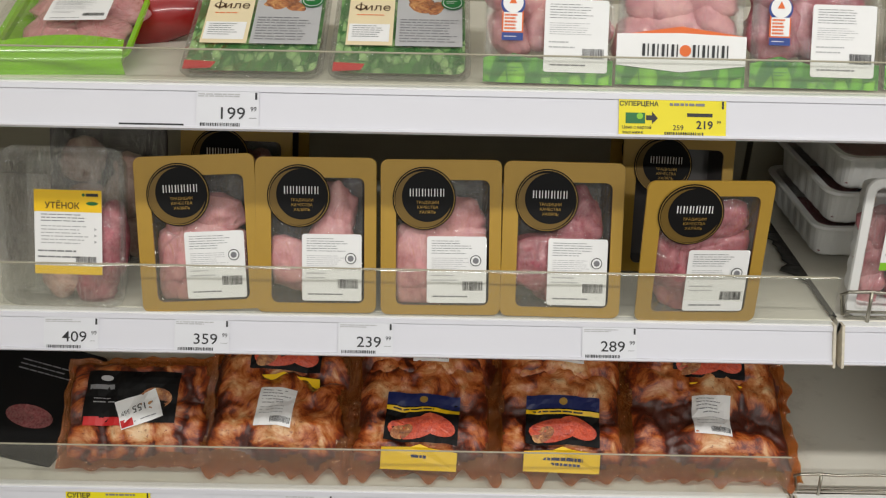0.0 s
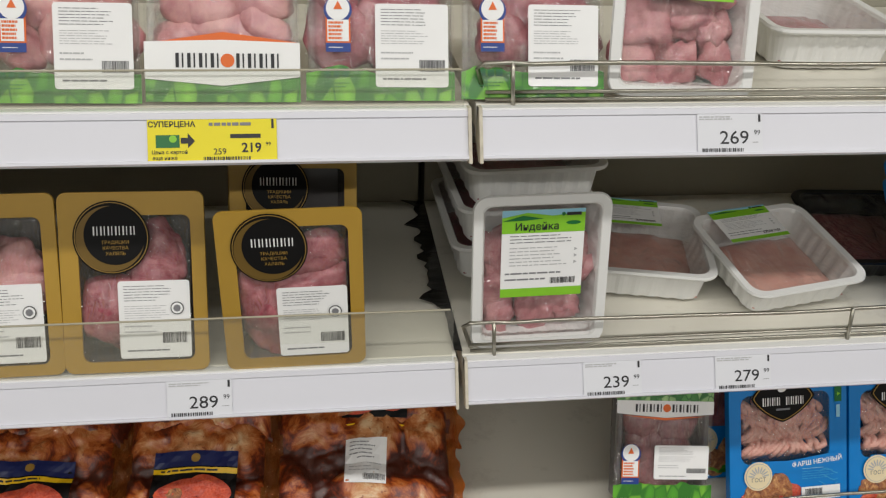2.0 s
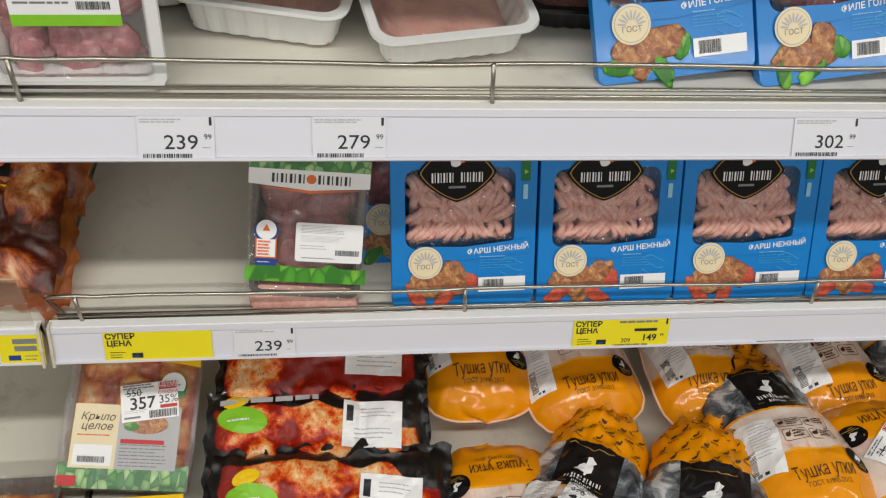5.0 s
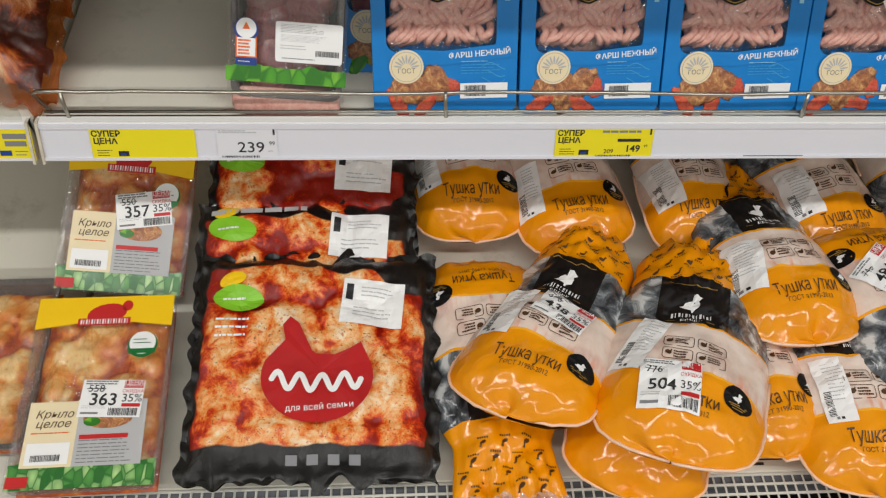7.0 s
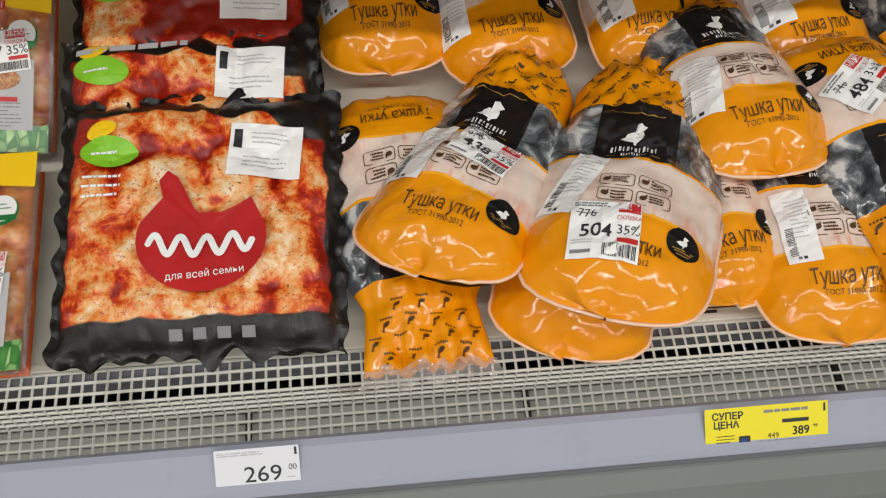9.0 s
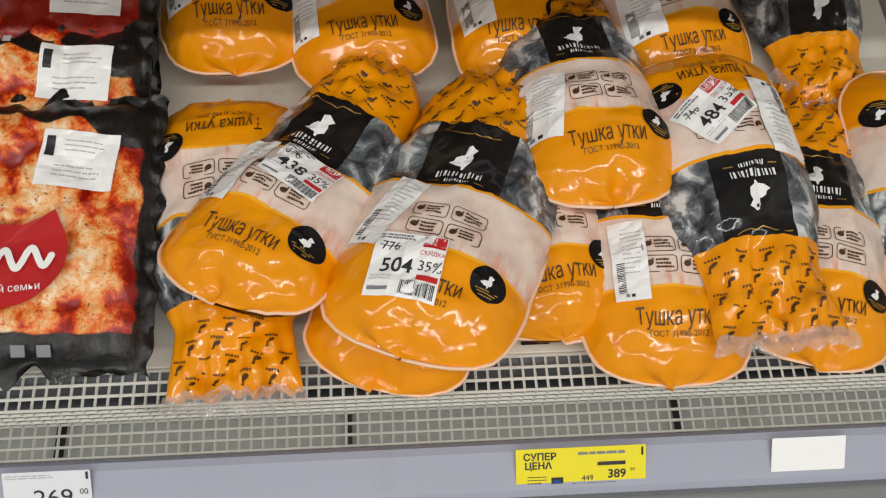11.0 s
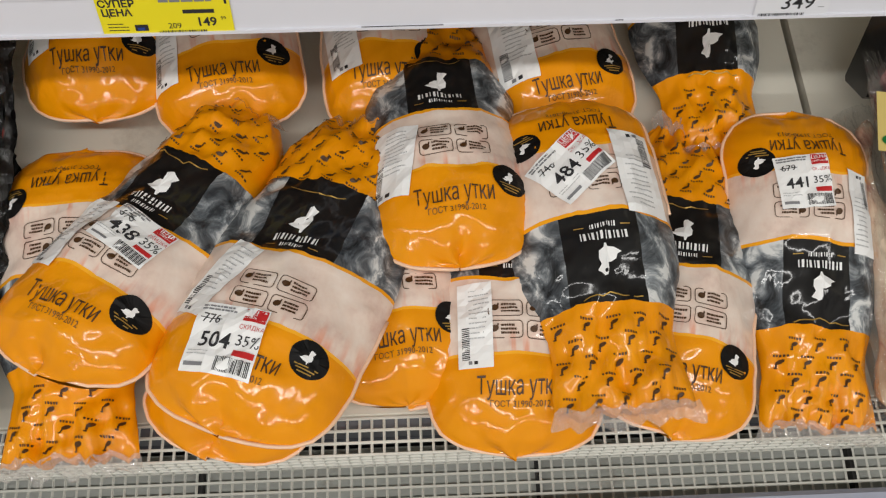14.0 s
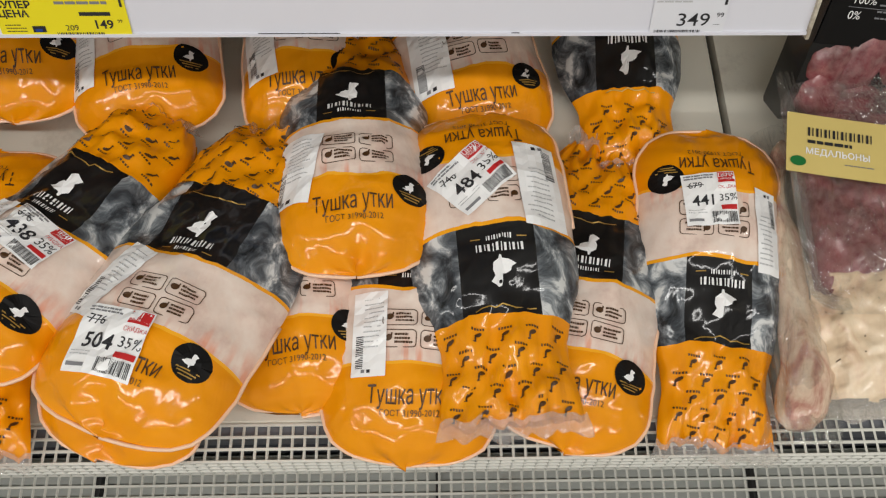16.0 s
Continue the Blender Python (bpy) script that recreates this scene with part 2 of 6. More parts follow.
LIME = plain("lime_green_tray", C(134, 200, 18), 0.22, vary=0.12, scale=18, relief=0.2, rscale=60, coat=0.8)
BLACK_BAG = plain("black_bag_film", C(16, 15, 15), 0.2, vary=0.3, relief=0.6, rscale=70, coat=0.8)
LEAF = leaves("leaf_print", C(44, 120, 24), C(92, 180, 40), C(140, 212, 62), 78)
HERB = leaves("herb_print", C(38, 108, 42), C(98, 170, 82), C(184, 224, 150), 120)
PINK_MEAT = meat("pink_poultry", [(0.28, C(168, 84, 92)), (0.45, C(208, 138, 142)), (0.6, C(222, 162, 158)), (0.78, C(236, 200, 190))], 16, 0.6)
CUBE_MEAT = meat("turkey_cubes", [(0.3, C(142, 62, 78)), (0.46, C(186, 108, 118)), (0.6, C(206, 142, 146)), (0.76, C(230, 190, 184))], 20, 0.7)
RED_MEAT = meat("dark_red_meat", [(0.28, C(112, 30, 48)), (0.48, C(160, 66, 84)), (0.62, C(190, 106, 118)), (0.74, C(226, 178, 174))], 26, 0.6)
BEEF = meat("deep_red_beef", [(0.25, C(84, 22, 30)), (0.55, C(132, 48, 58)), (0.8, C(176, 96, 98))], 45)
SLAB = meat("smooth_turkey_slab", [(0.3, C(192, 128, 116)), (0.5, C(212, 156, 142)), (0.75, C(222, 174, 160))], 9, 0.5)
MINCE = meat("pink_mince", [(0.25, C(198, 122, 112)), (0.5, C(228, 168, 154)), (0.75, C(242, 202, 188))], 60, 0.2)
WING_SAUCE = sauced("marinated_wings", (C(178, 70, 12), C(210, 104, 22), C(224, 130, 40)), (C(228, 140, 52), C(238, 172, 92), C(244, 206, 142)), 34, 1.28)
MARINADE_BAG = sauced("marinated_chicken_in_bag", (C(144, 20, 5), C(202, 54, 10), C(226, 100, 30)), (C(232, 136, 60), C(240, 184, 122), C(246, 222, 188)), 44, 1.41, C(14, 13, 13), 0.35)
BROWN_BAG = sauced("brown_marinated_chicken_in_bag", (C(70, 20, 5), C(132, 48, 10), C(176, 88, 30)), (C(188, 106, 50), C(212, 150, 98), C(232, 196, 152)), 24, 1.46)
SAUCE = meat("brown_sauce_in_bag", [(0.3, C(84, 24, 6)), (0.55, C(150, 58, 14)), (0.8, C(190, 100, 40))], 12, 0.9)
FAT_MEAT = meat("pale_fat_meat", [(0.3, C(206, 160, 130)), (0.5, C(230, 204, 170)), (0.8, C(240, 224, 196))], 16, 0.9)
SKIN_PACK = meat("pale_pink_skin", [(0.3, C(160, 106, 98)), (0.5, C(204, 164, 150)), (0.75, C(228, 202, 186))], 20, 0.9)
FOOD = meat("cooked_food_print", [(0.32, C(92, 40, 12)), (0.5, C(168, 96, 40)), (0.68, C(220, 168, 100))], 90, 0.2)
PEPPER = meat("red_pepper_print", [(0.3, C(176, 34, 12)), (0.6, C(222, 74, 24)), (0.8, C(240, 140, 40))], 60, 0.2)
LEG_SKIN = meat("raw_leg_skin", [(0.30, C(138, 70, 64)), (0.42, C(186, 130, 112)), (0.52, C(216, 186, 160)), (0.66, C(232, 214, 190))], 20, 0.8, (1.6, 0.5, 1), 1.6)
MEDALLION = meat("marbled_beef", [(0.28, C(66, 12, 22)), (0.5, C(108, 30, 42)), (0.64, C(134, 50, 60)), (0.76, C(206, 156, 150))], 18, 0.9)
LOOSE_FILM = clear("loose_vacuum_film", (0.95, 0.95, 0.94, 1), 0.30, 0.08, 1.0, 34, 0.022, (0.8, 0.78, 0.75, 1))
DUCK_BAG = duck_print("duck_bag_print")
SEAM = plain("pale_seam", C(246, 200, 168), 0.4, vary=0.15, scale=80, coat=0.3)
TAN_CARD = plain("tan_card", C(214, 192, 116), 0.45, vary=0.06)


# ---- mesh helpers ----
def link_mesh(name, verts, faces, mats, indices=None, parent=None, label="", smooth=False, uvs=None):
    me = bpy.data.meshes.new(name)
    me.from_pydata([tuple(v) for v in verts], [], [tuple(f) for f in faces])
    for m in mats:
        me.materials.append(m)
    if indices is not None:
        me.polygons.foreach_set("material_index", indices)
    if smooth:
        me.polygons.foreach_set("use_smooth", [True] * len(me.polygons))
    if uvs is not None:
        layer = me.uv_layers.new(name="UVMap")
        for loop in me.loops:
            layer.data[loop.index].uv = uvs[loop.vertex_index]
    me.update()
    ob = new(name, me)
    if parent is not None:
        ob.parent = parent
    if label:
        ob["label"] = label
    return ob


def thing(name, m, label, category, group="", kind=""):
    ob = new(name)
    ob.empty_display_size = 0.02
    ob.matrix_world = m
    return tagged(ob, label, category, group, kind)


def lay(p0, p1, twist=0.0):
    """A pack's pose: its bottom edge's middle at p0, its top edge's middle towards p1; local x across, y up the face, z out of it."""
    p0, p1 = Vector(p0), Vector(p1)
    y = (p1 - p0).normalized()
    x = Vector((1, 0, 0))
    if y.y < -0.2:
        x = -x
    x = (x - y * x.dot(y)).normalized()
    z = x.cross(y)
    m = Matrix((x, y, z)).transposed().to_4x4()
    return Matrix.Translation(p0) @ m @ pose(0, 0, 0, 0, twist, 0)


def rounded(w, h, r, cx=0.0, cy=0.0, n=5):
    pts = []
    for sx, sy, a0 in ((1, -1, -90), (1, 1, 0), (-1, 1, 90), (-1, -1, 180)):
        for k in range(n):
            a = radians(a0 + 90 * k / (n - 1))
            pts.append((cx + sx * (w / 2 - r) + r * math.cos(a), cy + sy * (h / 2 - r) + r * math.sin(a)))
    return pts


def loft(rings, cap0=False, cap1=False):
    """Skin closed rings of equal length, in order."""
    n = len(rings[0])
    verts = [p for ring in rings for p in ring]
    faces = []
    for i in range(len(rings) - 1):
        for j in range(n):
            k = (j + 1) % n
            faces.append((i * n + j, i * n + k, (i + 1) * n + k, (i + 1) * n + j))
    if cap0:
        faces.append(tuple(reversed(range(n))))
    if cap1:
        faces.append(tuple((len(rings) - 1) * n + j for j in range(n)))
    return verts, faces


def box(x0, x1, y0, y1, z0, z1, b=0.001):
    """A block with bevelled edges along x."""
    prof = [(y0 + b, z0), (y1 - b, z0), (y1, z0 + b), (y1, z1 - b), (y1 - b, z1), (y0 + b, z1), (y0, z1 - b), (y0, z0 + b)]
    return loft([[(x0, y, z) for y, z in prof], [(x1, y, z) for y, z in prof]], True, True)


def extrude_profile(prof, x0, x1):
    return loft([[(x0, y, z) for y, z in prof], [(x1, y, z) for y, z in prof]], True, True)


def join(*bits):
    verts, faces = [], []
    for v, f in bits:
        o = len(verts)
        verts += list(v)
        faces += [tuple(i + o for i in q) for q in f]
    return verts, faces


def tube(points, r, sides=8):
    rings = []
    pts = [Vector(p) for p in points]
    for i, p in enumerate(pts):
        d = (pts[min(i + 1, len(pts) - 1)] - pts[max(i - 1, 0)]).normalized()
        a = d.cross(Vector((0.13, 0.31, 0.94))).normalized()
        b = d.cross(a)
        rings.append([p + (a * math.cos(k * 2 * math.pi / sides) + b * math.sin(k * 2 * math.pi / sides)) * r for k in range(sides)])
    return loft(rings, True, True)


_ball = {}


def ball(level):
    if level not in _ball:
        bm = bmesh.new()
        bmesh.ops.create_icosphere(bm, subdivisions=level, radius=1.0)
        _ball[level] = ([v.co.copy() for v in bm.verts], [tuple(v.index for v in f.verts) for f in bm.faces])
        bm.free()
    return _ball[level]


def wob(x, y, z=0.0):
    return noise.noise(Vector((x, y, z)))


def lumps(spots, seed, rough=0.3, level=3, freq=1.3):
    """Pieces of meat: uneven rounded lumps. spots: centre, radii."""
    out = []
    bv, bf = ball(level)
    for k, (c, r) in enumerate(spots):
        turn = Euler((0, 0, (seed * 1.7 + k * 2.1) % 6.28)).to_matrix()
        vs = []
        for v in bv:
            s = 1 + rough * wob(v.x * freq + k * 3.1 + seed, v.y * freq + seed * 1.3, v.z * freq) + rough * 0.4 * wob(v.x * 4 + k, v.y * 4 + seed, v.z * 4)
            p = turn @ Vector((v.x * r[0], v.y * r[1], 0)) * s
            vs.append((c[0] + p.x, c[1] + p.y, c[2] + v.z * r[2] * s))
        out.append((vs, bf))
    return join(*out)


_glyphs = {}


def glyphs(text, bold=0.0, shear=0.0):
    """The triangles of a line of text, one unit high, centred, from the built-in font."""
    key = (text, bold, shear)
    if key not in _glyphs:
        cu = bpy.data.curves.new("line_of_text", "FONT")
        cu.body, cu.align_x, cu.align_y, cu.size, cu.offset, cu.shear = text, "CENTER", "CENTER", 1.0, bold, shear
        cu.resolution_u = 3
        ob = bpy.data.objects.new("line_of_text", cu)
        scene.collection.objects.link(ob)
        bpy.context.view_layer.update()
        me = bpy.data.meshes.new_from_object(ob.evaluated_get(bpy.context.evaluated_depsgraph_get()))
        _glyphs[key] = ([(v.co.x, v.co.y) for v in me.vertices], [tuple(p.vertices) for p in me.polygons])
        bpy.data.objects.remove(ob)
        bpy.data.curves.remove(cu)
        bpy.data.meshes.remove(me)
    return _glyphs[key]


class Sheet:
    """Flat print, cards and stickers laid on a pack's face, whose height over (x, y) is given by a function."""

    def __init__(self, height=None, origin=(0, 0), rot=0.0):
        self.height = height or (lambda x, y: 0.0)
        self.o, self.a = origin, radians(rot)
        self.v, self.f, self.i, self.mats = [], [], [], []
        self.cell, self.first = 0.009, 0

    def slot(self, mat):
        if mat not in self.mats:
            self.mats.append(mat)
        return self.mats.index(mat)

    def put(self, pts, faces, mat, lift):
        o, s, ca, sa = len(self.v), self.slot(mat), math.cos(self.a), math.sin(self.a)
        for x, y in pts:
            x, y = self.o[0] + x * ca - y * sa, self.o[1] + x * sa + y * ca
            self.v.append((x, y, self.height(x, y) + lift))
        self.f += [tuple(k + o for k in q) for q in faces]
        self.i += [s] * len(faces)
        self.first = self.first or len(faces)
        return self

    def rect(self, cx, cy, w, h, mat, lift=0.0006, cell=0.009):
        cell = min(cell, self.cell)
        nx, ny = max(1, round(w / cell)), max(1, round(h / cell))
        if self.flat():
            nx = ny = 1
        pts = [(cx - w / 2 + w * i / nx, cy - h / 2 + h * j / ny) for j in range(ny + 1) for i in range(nx + 1)]
        q = [(j * (nx + 1) + i, j * (nx + 1) + i + 1, (j + 1) * (nx + 1) + i + 1, (j + 1) * (nx + 1) + i) for j in range(ny) for i in range(nx)]
        return self.put(pts, q, mat, lift)

    def flat(self):
        return self.height(0.0, 0.0) == self.height(0.03, 0.07) == self.height(-0.02, 0.11)

    def card(self, cx, cy, w, h, mat, r=0.004, lift=0.0006):
        if not self.flat():
            return self.rect(cx, cy, w, h, mat, lift)
        pts = rounded(w, h, r, cx, cy)
        return self.put(pts, [tuple(range(len(pts)))], mat, lift)

    def disc(self, cx, cy, rx, ry, mat, lift=0.0008, n=28, rot=0.0):
        pts, q = [(cx, cy)], []
        c, s = math.cos(radians(rot)), math.sin(radians(rot))
        for ring in (0.5, 1.0):
            for k in range(n):
                x, y = rx * ring * math.cos(2 * math.pi * k / n), ry * ring * math.sin(2 * math.pi * k / n)
                pts.append((cx + x * c - y * s, cy + x * s + y * c))
        for k in range(n):
            m = (k + 1) % n
            q += [(0, 1 + k, 1 + m), (1 + k, 1 + n + k, 1 + n + m, 1 + m)]
        return self.put(pts, q, mat, lift)

    def poly(self, pts, mat, lift=0.0008):
        return self.put(pts, [tuple(range(len(pts)))], mat, lift)

    def stroke(self, pts, thick, mat, lift):
        """A bent line of even thickness."""
        for (xa, ya), (xb, yb) in zip(pts, pts[1:]):
            d = math.hypot(xb - xa, yb - ya) or 1.0
            nx, ny = -(yb - ya) / d * thick / 2, (xb - xa) / d * thick / 2
            self.put([(xa + nx, ya + ny), (xa - nx, ya - ny), (xb - nx, yb - ny), (xb + nx, yb + ny)], [(0, 1, 2, 3)], mat, lift)
        return self

    def marks(self, cx, cy, n, w, h, mat, lift=0.0012, thick=0.15):
        """Plain upright strokes and dots standing in for a brand's lettering."""
        step = w / n
        for k in range(n):
            x = cx - w / 2 + step * (k + 0.5)
            self.rect(x - step * 0.2, cy, step * (0.14 + thick), h, mat, lift)
            self.rect(x + step * 0.26, cy, step * 0.14, h, mat, lift)
        return self

    def text(self, words, cx, cy, size, mat, rot=0.0, lift=0.0011, bold=0.0, shear=0.0, wide=1.0):
        pts, q = glyphs(words, bold, shear)
        c, s = math.cos(radians(rot)), math.sin(radians(rot))
        pts = [(cx + size * (x * wide * c - y * s), cy + size * (x * wide * s + y * c)) for x, y in pts]
        return self.put(pts, q, mat, lift)

    def lines(self, cx, cy, w, h, n, mat, seed=1, lift=0.0010, thick=0.26):
        """Fine print that cannot be read: rows of short bars."""
        rng = random.Random(seed)
        step = h / n
        for k in range(n):
            x, y = cx - w / 2, cy + h / 2 - (k + 0.5) * step
            end = cx + w / 2 * rng.uniform(0.3, 1.0)
            while x < end:
                d = min(rng.uniform(0.05, 0.2) * w, end - x)
                self.rect(x + d / 2, y, d, step * thick, mat, lift)
                x += d + 0.022 * w
        return self

    def bars(self, cx, cy, w, h, mat, seed=1, lift=0.0010):
        """A barcode."""
        rng = random.Random(seed)
        x = cx - w / 2
        while x < cx + w / 2:
            d = w * rng.choice((0.012, 0.02, 0.034))
            self.rect(x + d / 2, cy, d, h, mat, lift, 0.02)
            x += d + w * rng.choice((0.014, 0.024))
        return self

    def build(self, name, parent, label=""):
        n = self.first
        if self.mats[0] not in (PAPER, TAG_PAPER, CREAM, YELLOW, TAN_CARD, BLACK_PRINT) or n == len(self.f):
            return link_mesh(name, self.v, self.f, self.mats, self.i, parent, label)
        # the sheet itself, and what is printed on it as its sub-part
        cut = 1 + max(k for q in self.f[:n] for k in q)
        ob = link_mesh(name, self.v[:cut], self.f[:n], [self.mats[0]], None, parent, label)
        rest = [tuple(k - cut for k in q) for q in self.f[n:]]
        link_mesh("print", self.v[cut:], rest, self.mats, self.i[n:], ob)
        return ob


# ---- the shop: plain shell round the refrigerated case, unseen walls added to bounce light ----
def slab(name, x0, x1, y0, y1, z0, z1, mat, label):
    v, f = box(x0, x1, y0, y1, z0, z1)
    return tagged(link_mesh(name, v, f, [mat]), label, "wall", "", "structure")


FLOOR_TILE = plain("grey_floor_tile", C(140, 138, 132), 0.3, vary=0.06, scale=4, dirt=0.2)
PAINT = plain("pale_wall_paint", C(178, 178, 174), 0.7, vary=0.03, scale=3)
slab("floor", -3.6, 5.4, -3.6, 1.6, -0.1, 0.0, FLOOR_TILE, "grey tiled supermarket floor of the aisle")
slab("ceiling", -3.6, 5.4, -3.6, 1.6, 3.2, 3.3, PAINT, "plain white ceiling above the aisle")
slab("wall_aisle", -3.6, 5.4, -3.7, -3.6, 0.0, 3.2, PAINT, "plain unseen wall added across the aisle")
slab("wall_end", -3.7, -3.6, -3.6, 1.6, 0.0, 3.2, PAINT, "plain unseen wall added at one end of aisle")
slab("wall_far", 5.4, 5.5, -3.6, 1.6, 0.0, 3.2, PAINT, "plain unseen wall added at other end of aisle")
slab("wall_back", -3.6, 5.4, 1.45, 1.6, 0.0, 3.2, PAINT, "plain wall behind the refrigerated case")

# ---- the refrigerated case ----
BAYS = ((-0.785, 0.4615), (0.4685, 1.7165), (1.7235, 2.97))
BACK = 1.31
DECK = 0.43
TOPS = (1.245, 0.968, 0.692)
RAIL_FOOT = ((0.8925, 0.041), (0.8925, 0.041), (0.9010, 0.0352))
RAIL_HEAD = (-0.002, -0.002, 0.005)

case = thing("refrigerated_display_case", Matrix(), "white open-front refrigerated meat case with three shelves", "fridge", "", "structure")
for x0, x1 in BAYS:
    v, f = box(x0 + 0.001, x1 - 0.001, BACK, BACK + 0.05, 0.2, 2.05)
    link_mesh("back_panel", v, f, [BACK_METAL], parent=case)
    v, f = box(x0 + 0.001, x1 - 0.001, 0.6265, BACK - 0.002, DECK - 0.02, DECK, 0.002)
    link_mesh("deck_plate", v, f, [WHITE_METAL], parent=case, label="scuffed white steel deck plate")
    v, f = box(x0 + 0.002, x1 - 0.002, 0.613, 0.626, DECK - 0.03, DECK - 0.004, 0.002)
    link_mesh("deck_lip", v, f, [BUMPER_TRIM], parent=case)
for x in (-0.83, 2.98):
    v, f = box(x, x + 0.04, 0.46, BACK + 0.05, 0.0, 2.1, 0.004)
    link_mesh("side_panel", v, f, [WHITE_METAL], parent=case)
v, f = box(-0.83, 3.02, 0.9, BACK + 0.05, 2.1, 2.2, 0.01)
link_mesh("canopy", v, f, [WHITE_METAL], parent=case)
v, f = box(-0.79, 2.979, 0.545, BACK, 0.02, 0.30, 0.004)
link_mesh("base_tank", v, f, [BUMPER_TRIM], parent=case)
front = [(0.545, 0.30), (0.545, 0.375), (0.541, 0.432), (0.536, 0.438), (0.529, 0.438), (0.497, 0.423), (0.492, 0.419), (0.492, 0.30)]
v, f = extrude_profile(front, -0.79, 2.979)
link_mesh("bumper", v, f, [BUMPER], parent=case, label="lilac-grey plastic bumper with price channel")
low = [(0.4915, 0.08), (0.4915, 0.412), (0.486, 0.412), (0.470, 0.400), (0.455, 0.372), (0.447, 0.33), (0.447, 0.08)]
v, f = extrude_profile(low, -0.79, 2.979)
link_mesh("kick_panel", v, f, [BUMPER_LOW], parent=case)
v, f = box(-0.79, 2.979, 0.4885, 0.4965, 0.413, 0.4175, 0.001)
link_mesh("dark_trim", v, f, [BUMPER_TRIM], parent=case)
# white mesh over the air return: flat strip, drop, lower strip
bits = []
pitch, bar = 0.0115, 0.00135
x = -0.78
while x < 2.975:
    prof = [(0.6245, DECK - 0.001), (0.590, DECK - 0.001), (0.590, DECK - 0.047), (0.546, DECK - 0.050)]
    bits.append(tube([(x, y, z) for y, z in prof[:2]], bar, 4))
    bits.append(tube([(x, y, z) for y, z in prof[1:3]], bar * 0.9, 4))
    bits.append(tube([(x, y, z) for y, z in prof[2:]], bar, 4))
    x += pitch
for y, z in [(0.6245 - 0.0115 * k, DECK - 0.001) for k in range(4)] + [(0.590, DECK - 0.001 - 0.0115 * k) for k in range(1, 5)] + [(0.590 - 0.011 * k, DECK - 0.047 - 0.0007 * k) for k in range(1, 5)]:
    bits.append(box(-0.78, 2.975, y - bar, y + bar, z - bar, z + bar, 0.0004))
v, f = join(*bits)
tagged(link_mesh("air_grille", v, f, [GRILLE]), "white coated wire mesh over the air return", "grille", "", "stuff")
v, f = box(-0.79, 2.979, 0.5455, 0.612, 0.352, 0.366, 0.001)
link_mesh("drip_pan", v, f, [PAN], parent=case)
for x in (0.43, 0.78, 1.06, 1.39, 1.7, 1.86):
    v, f = box(x, x + 0.005, 0.55, 0.60, 0.3665, 0.379, 0.001)
    link_mesh("divider_rib", v, f, [DARK], parent=case)


def wire_guard(parent, x0, x1, z):
    """Bent wire fence along a shelf's front: two long wires and short posts."""
    y = 0.927
    top = [(x0 + 0.012, y + 0.012, z - 0.004), (x0 - 0.004 + 0.004, y + 0.004, z + 0.032), (x0 + 0.006, y, z + 0.038), (x0 + 0.03, y, z + 0.0385)]
    n = 24
    top += [(x0 + 0.05 + (x1 - x0 - 0.06) * k / n, y + 0.0008 * math.sin(k * 1.7), z + 0.037 + 0.0012 * math.sin(k * 0.8)) for k in range(n + 1)]
    v, f = tube(top, 0.0022, 8)
    link_mesh("top_wire", v, f, [CHROME], parent=parent, smooth=True)
    for dz in (0.011, 0.004):
        v, f = tube([(x0 + 0.008, y, z + dz), ((x0 + x1) / 2, y, z + dz + 0.0008), (x1 - 0.008, y, z + dz)], 0.0018, 8)
        link_mesh("low_wire", v, f, [CHROME], parent=parent, smooth=True)
    for k in range(4):
        x = min(x0 + 0.032 + 0.4 * k, x1 - 0.012)
        v, f = tube([(x - 0.001, y - 0.003, z + 0.039), (x, y - 0.004, z + 0.02), (x + 0.002, y - 0.004, z - 0.006)], 0.0022, 8)
        link_mesh("post", v, f, [CHROME], parent=parent, smooth=True)


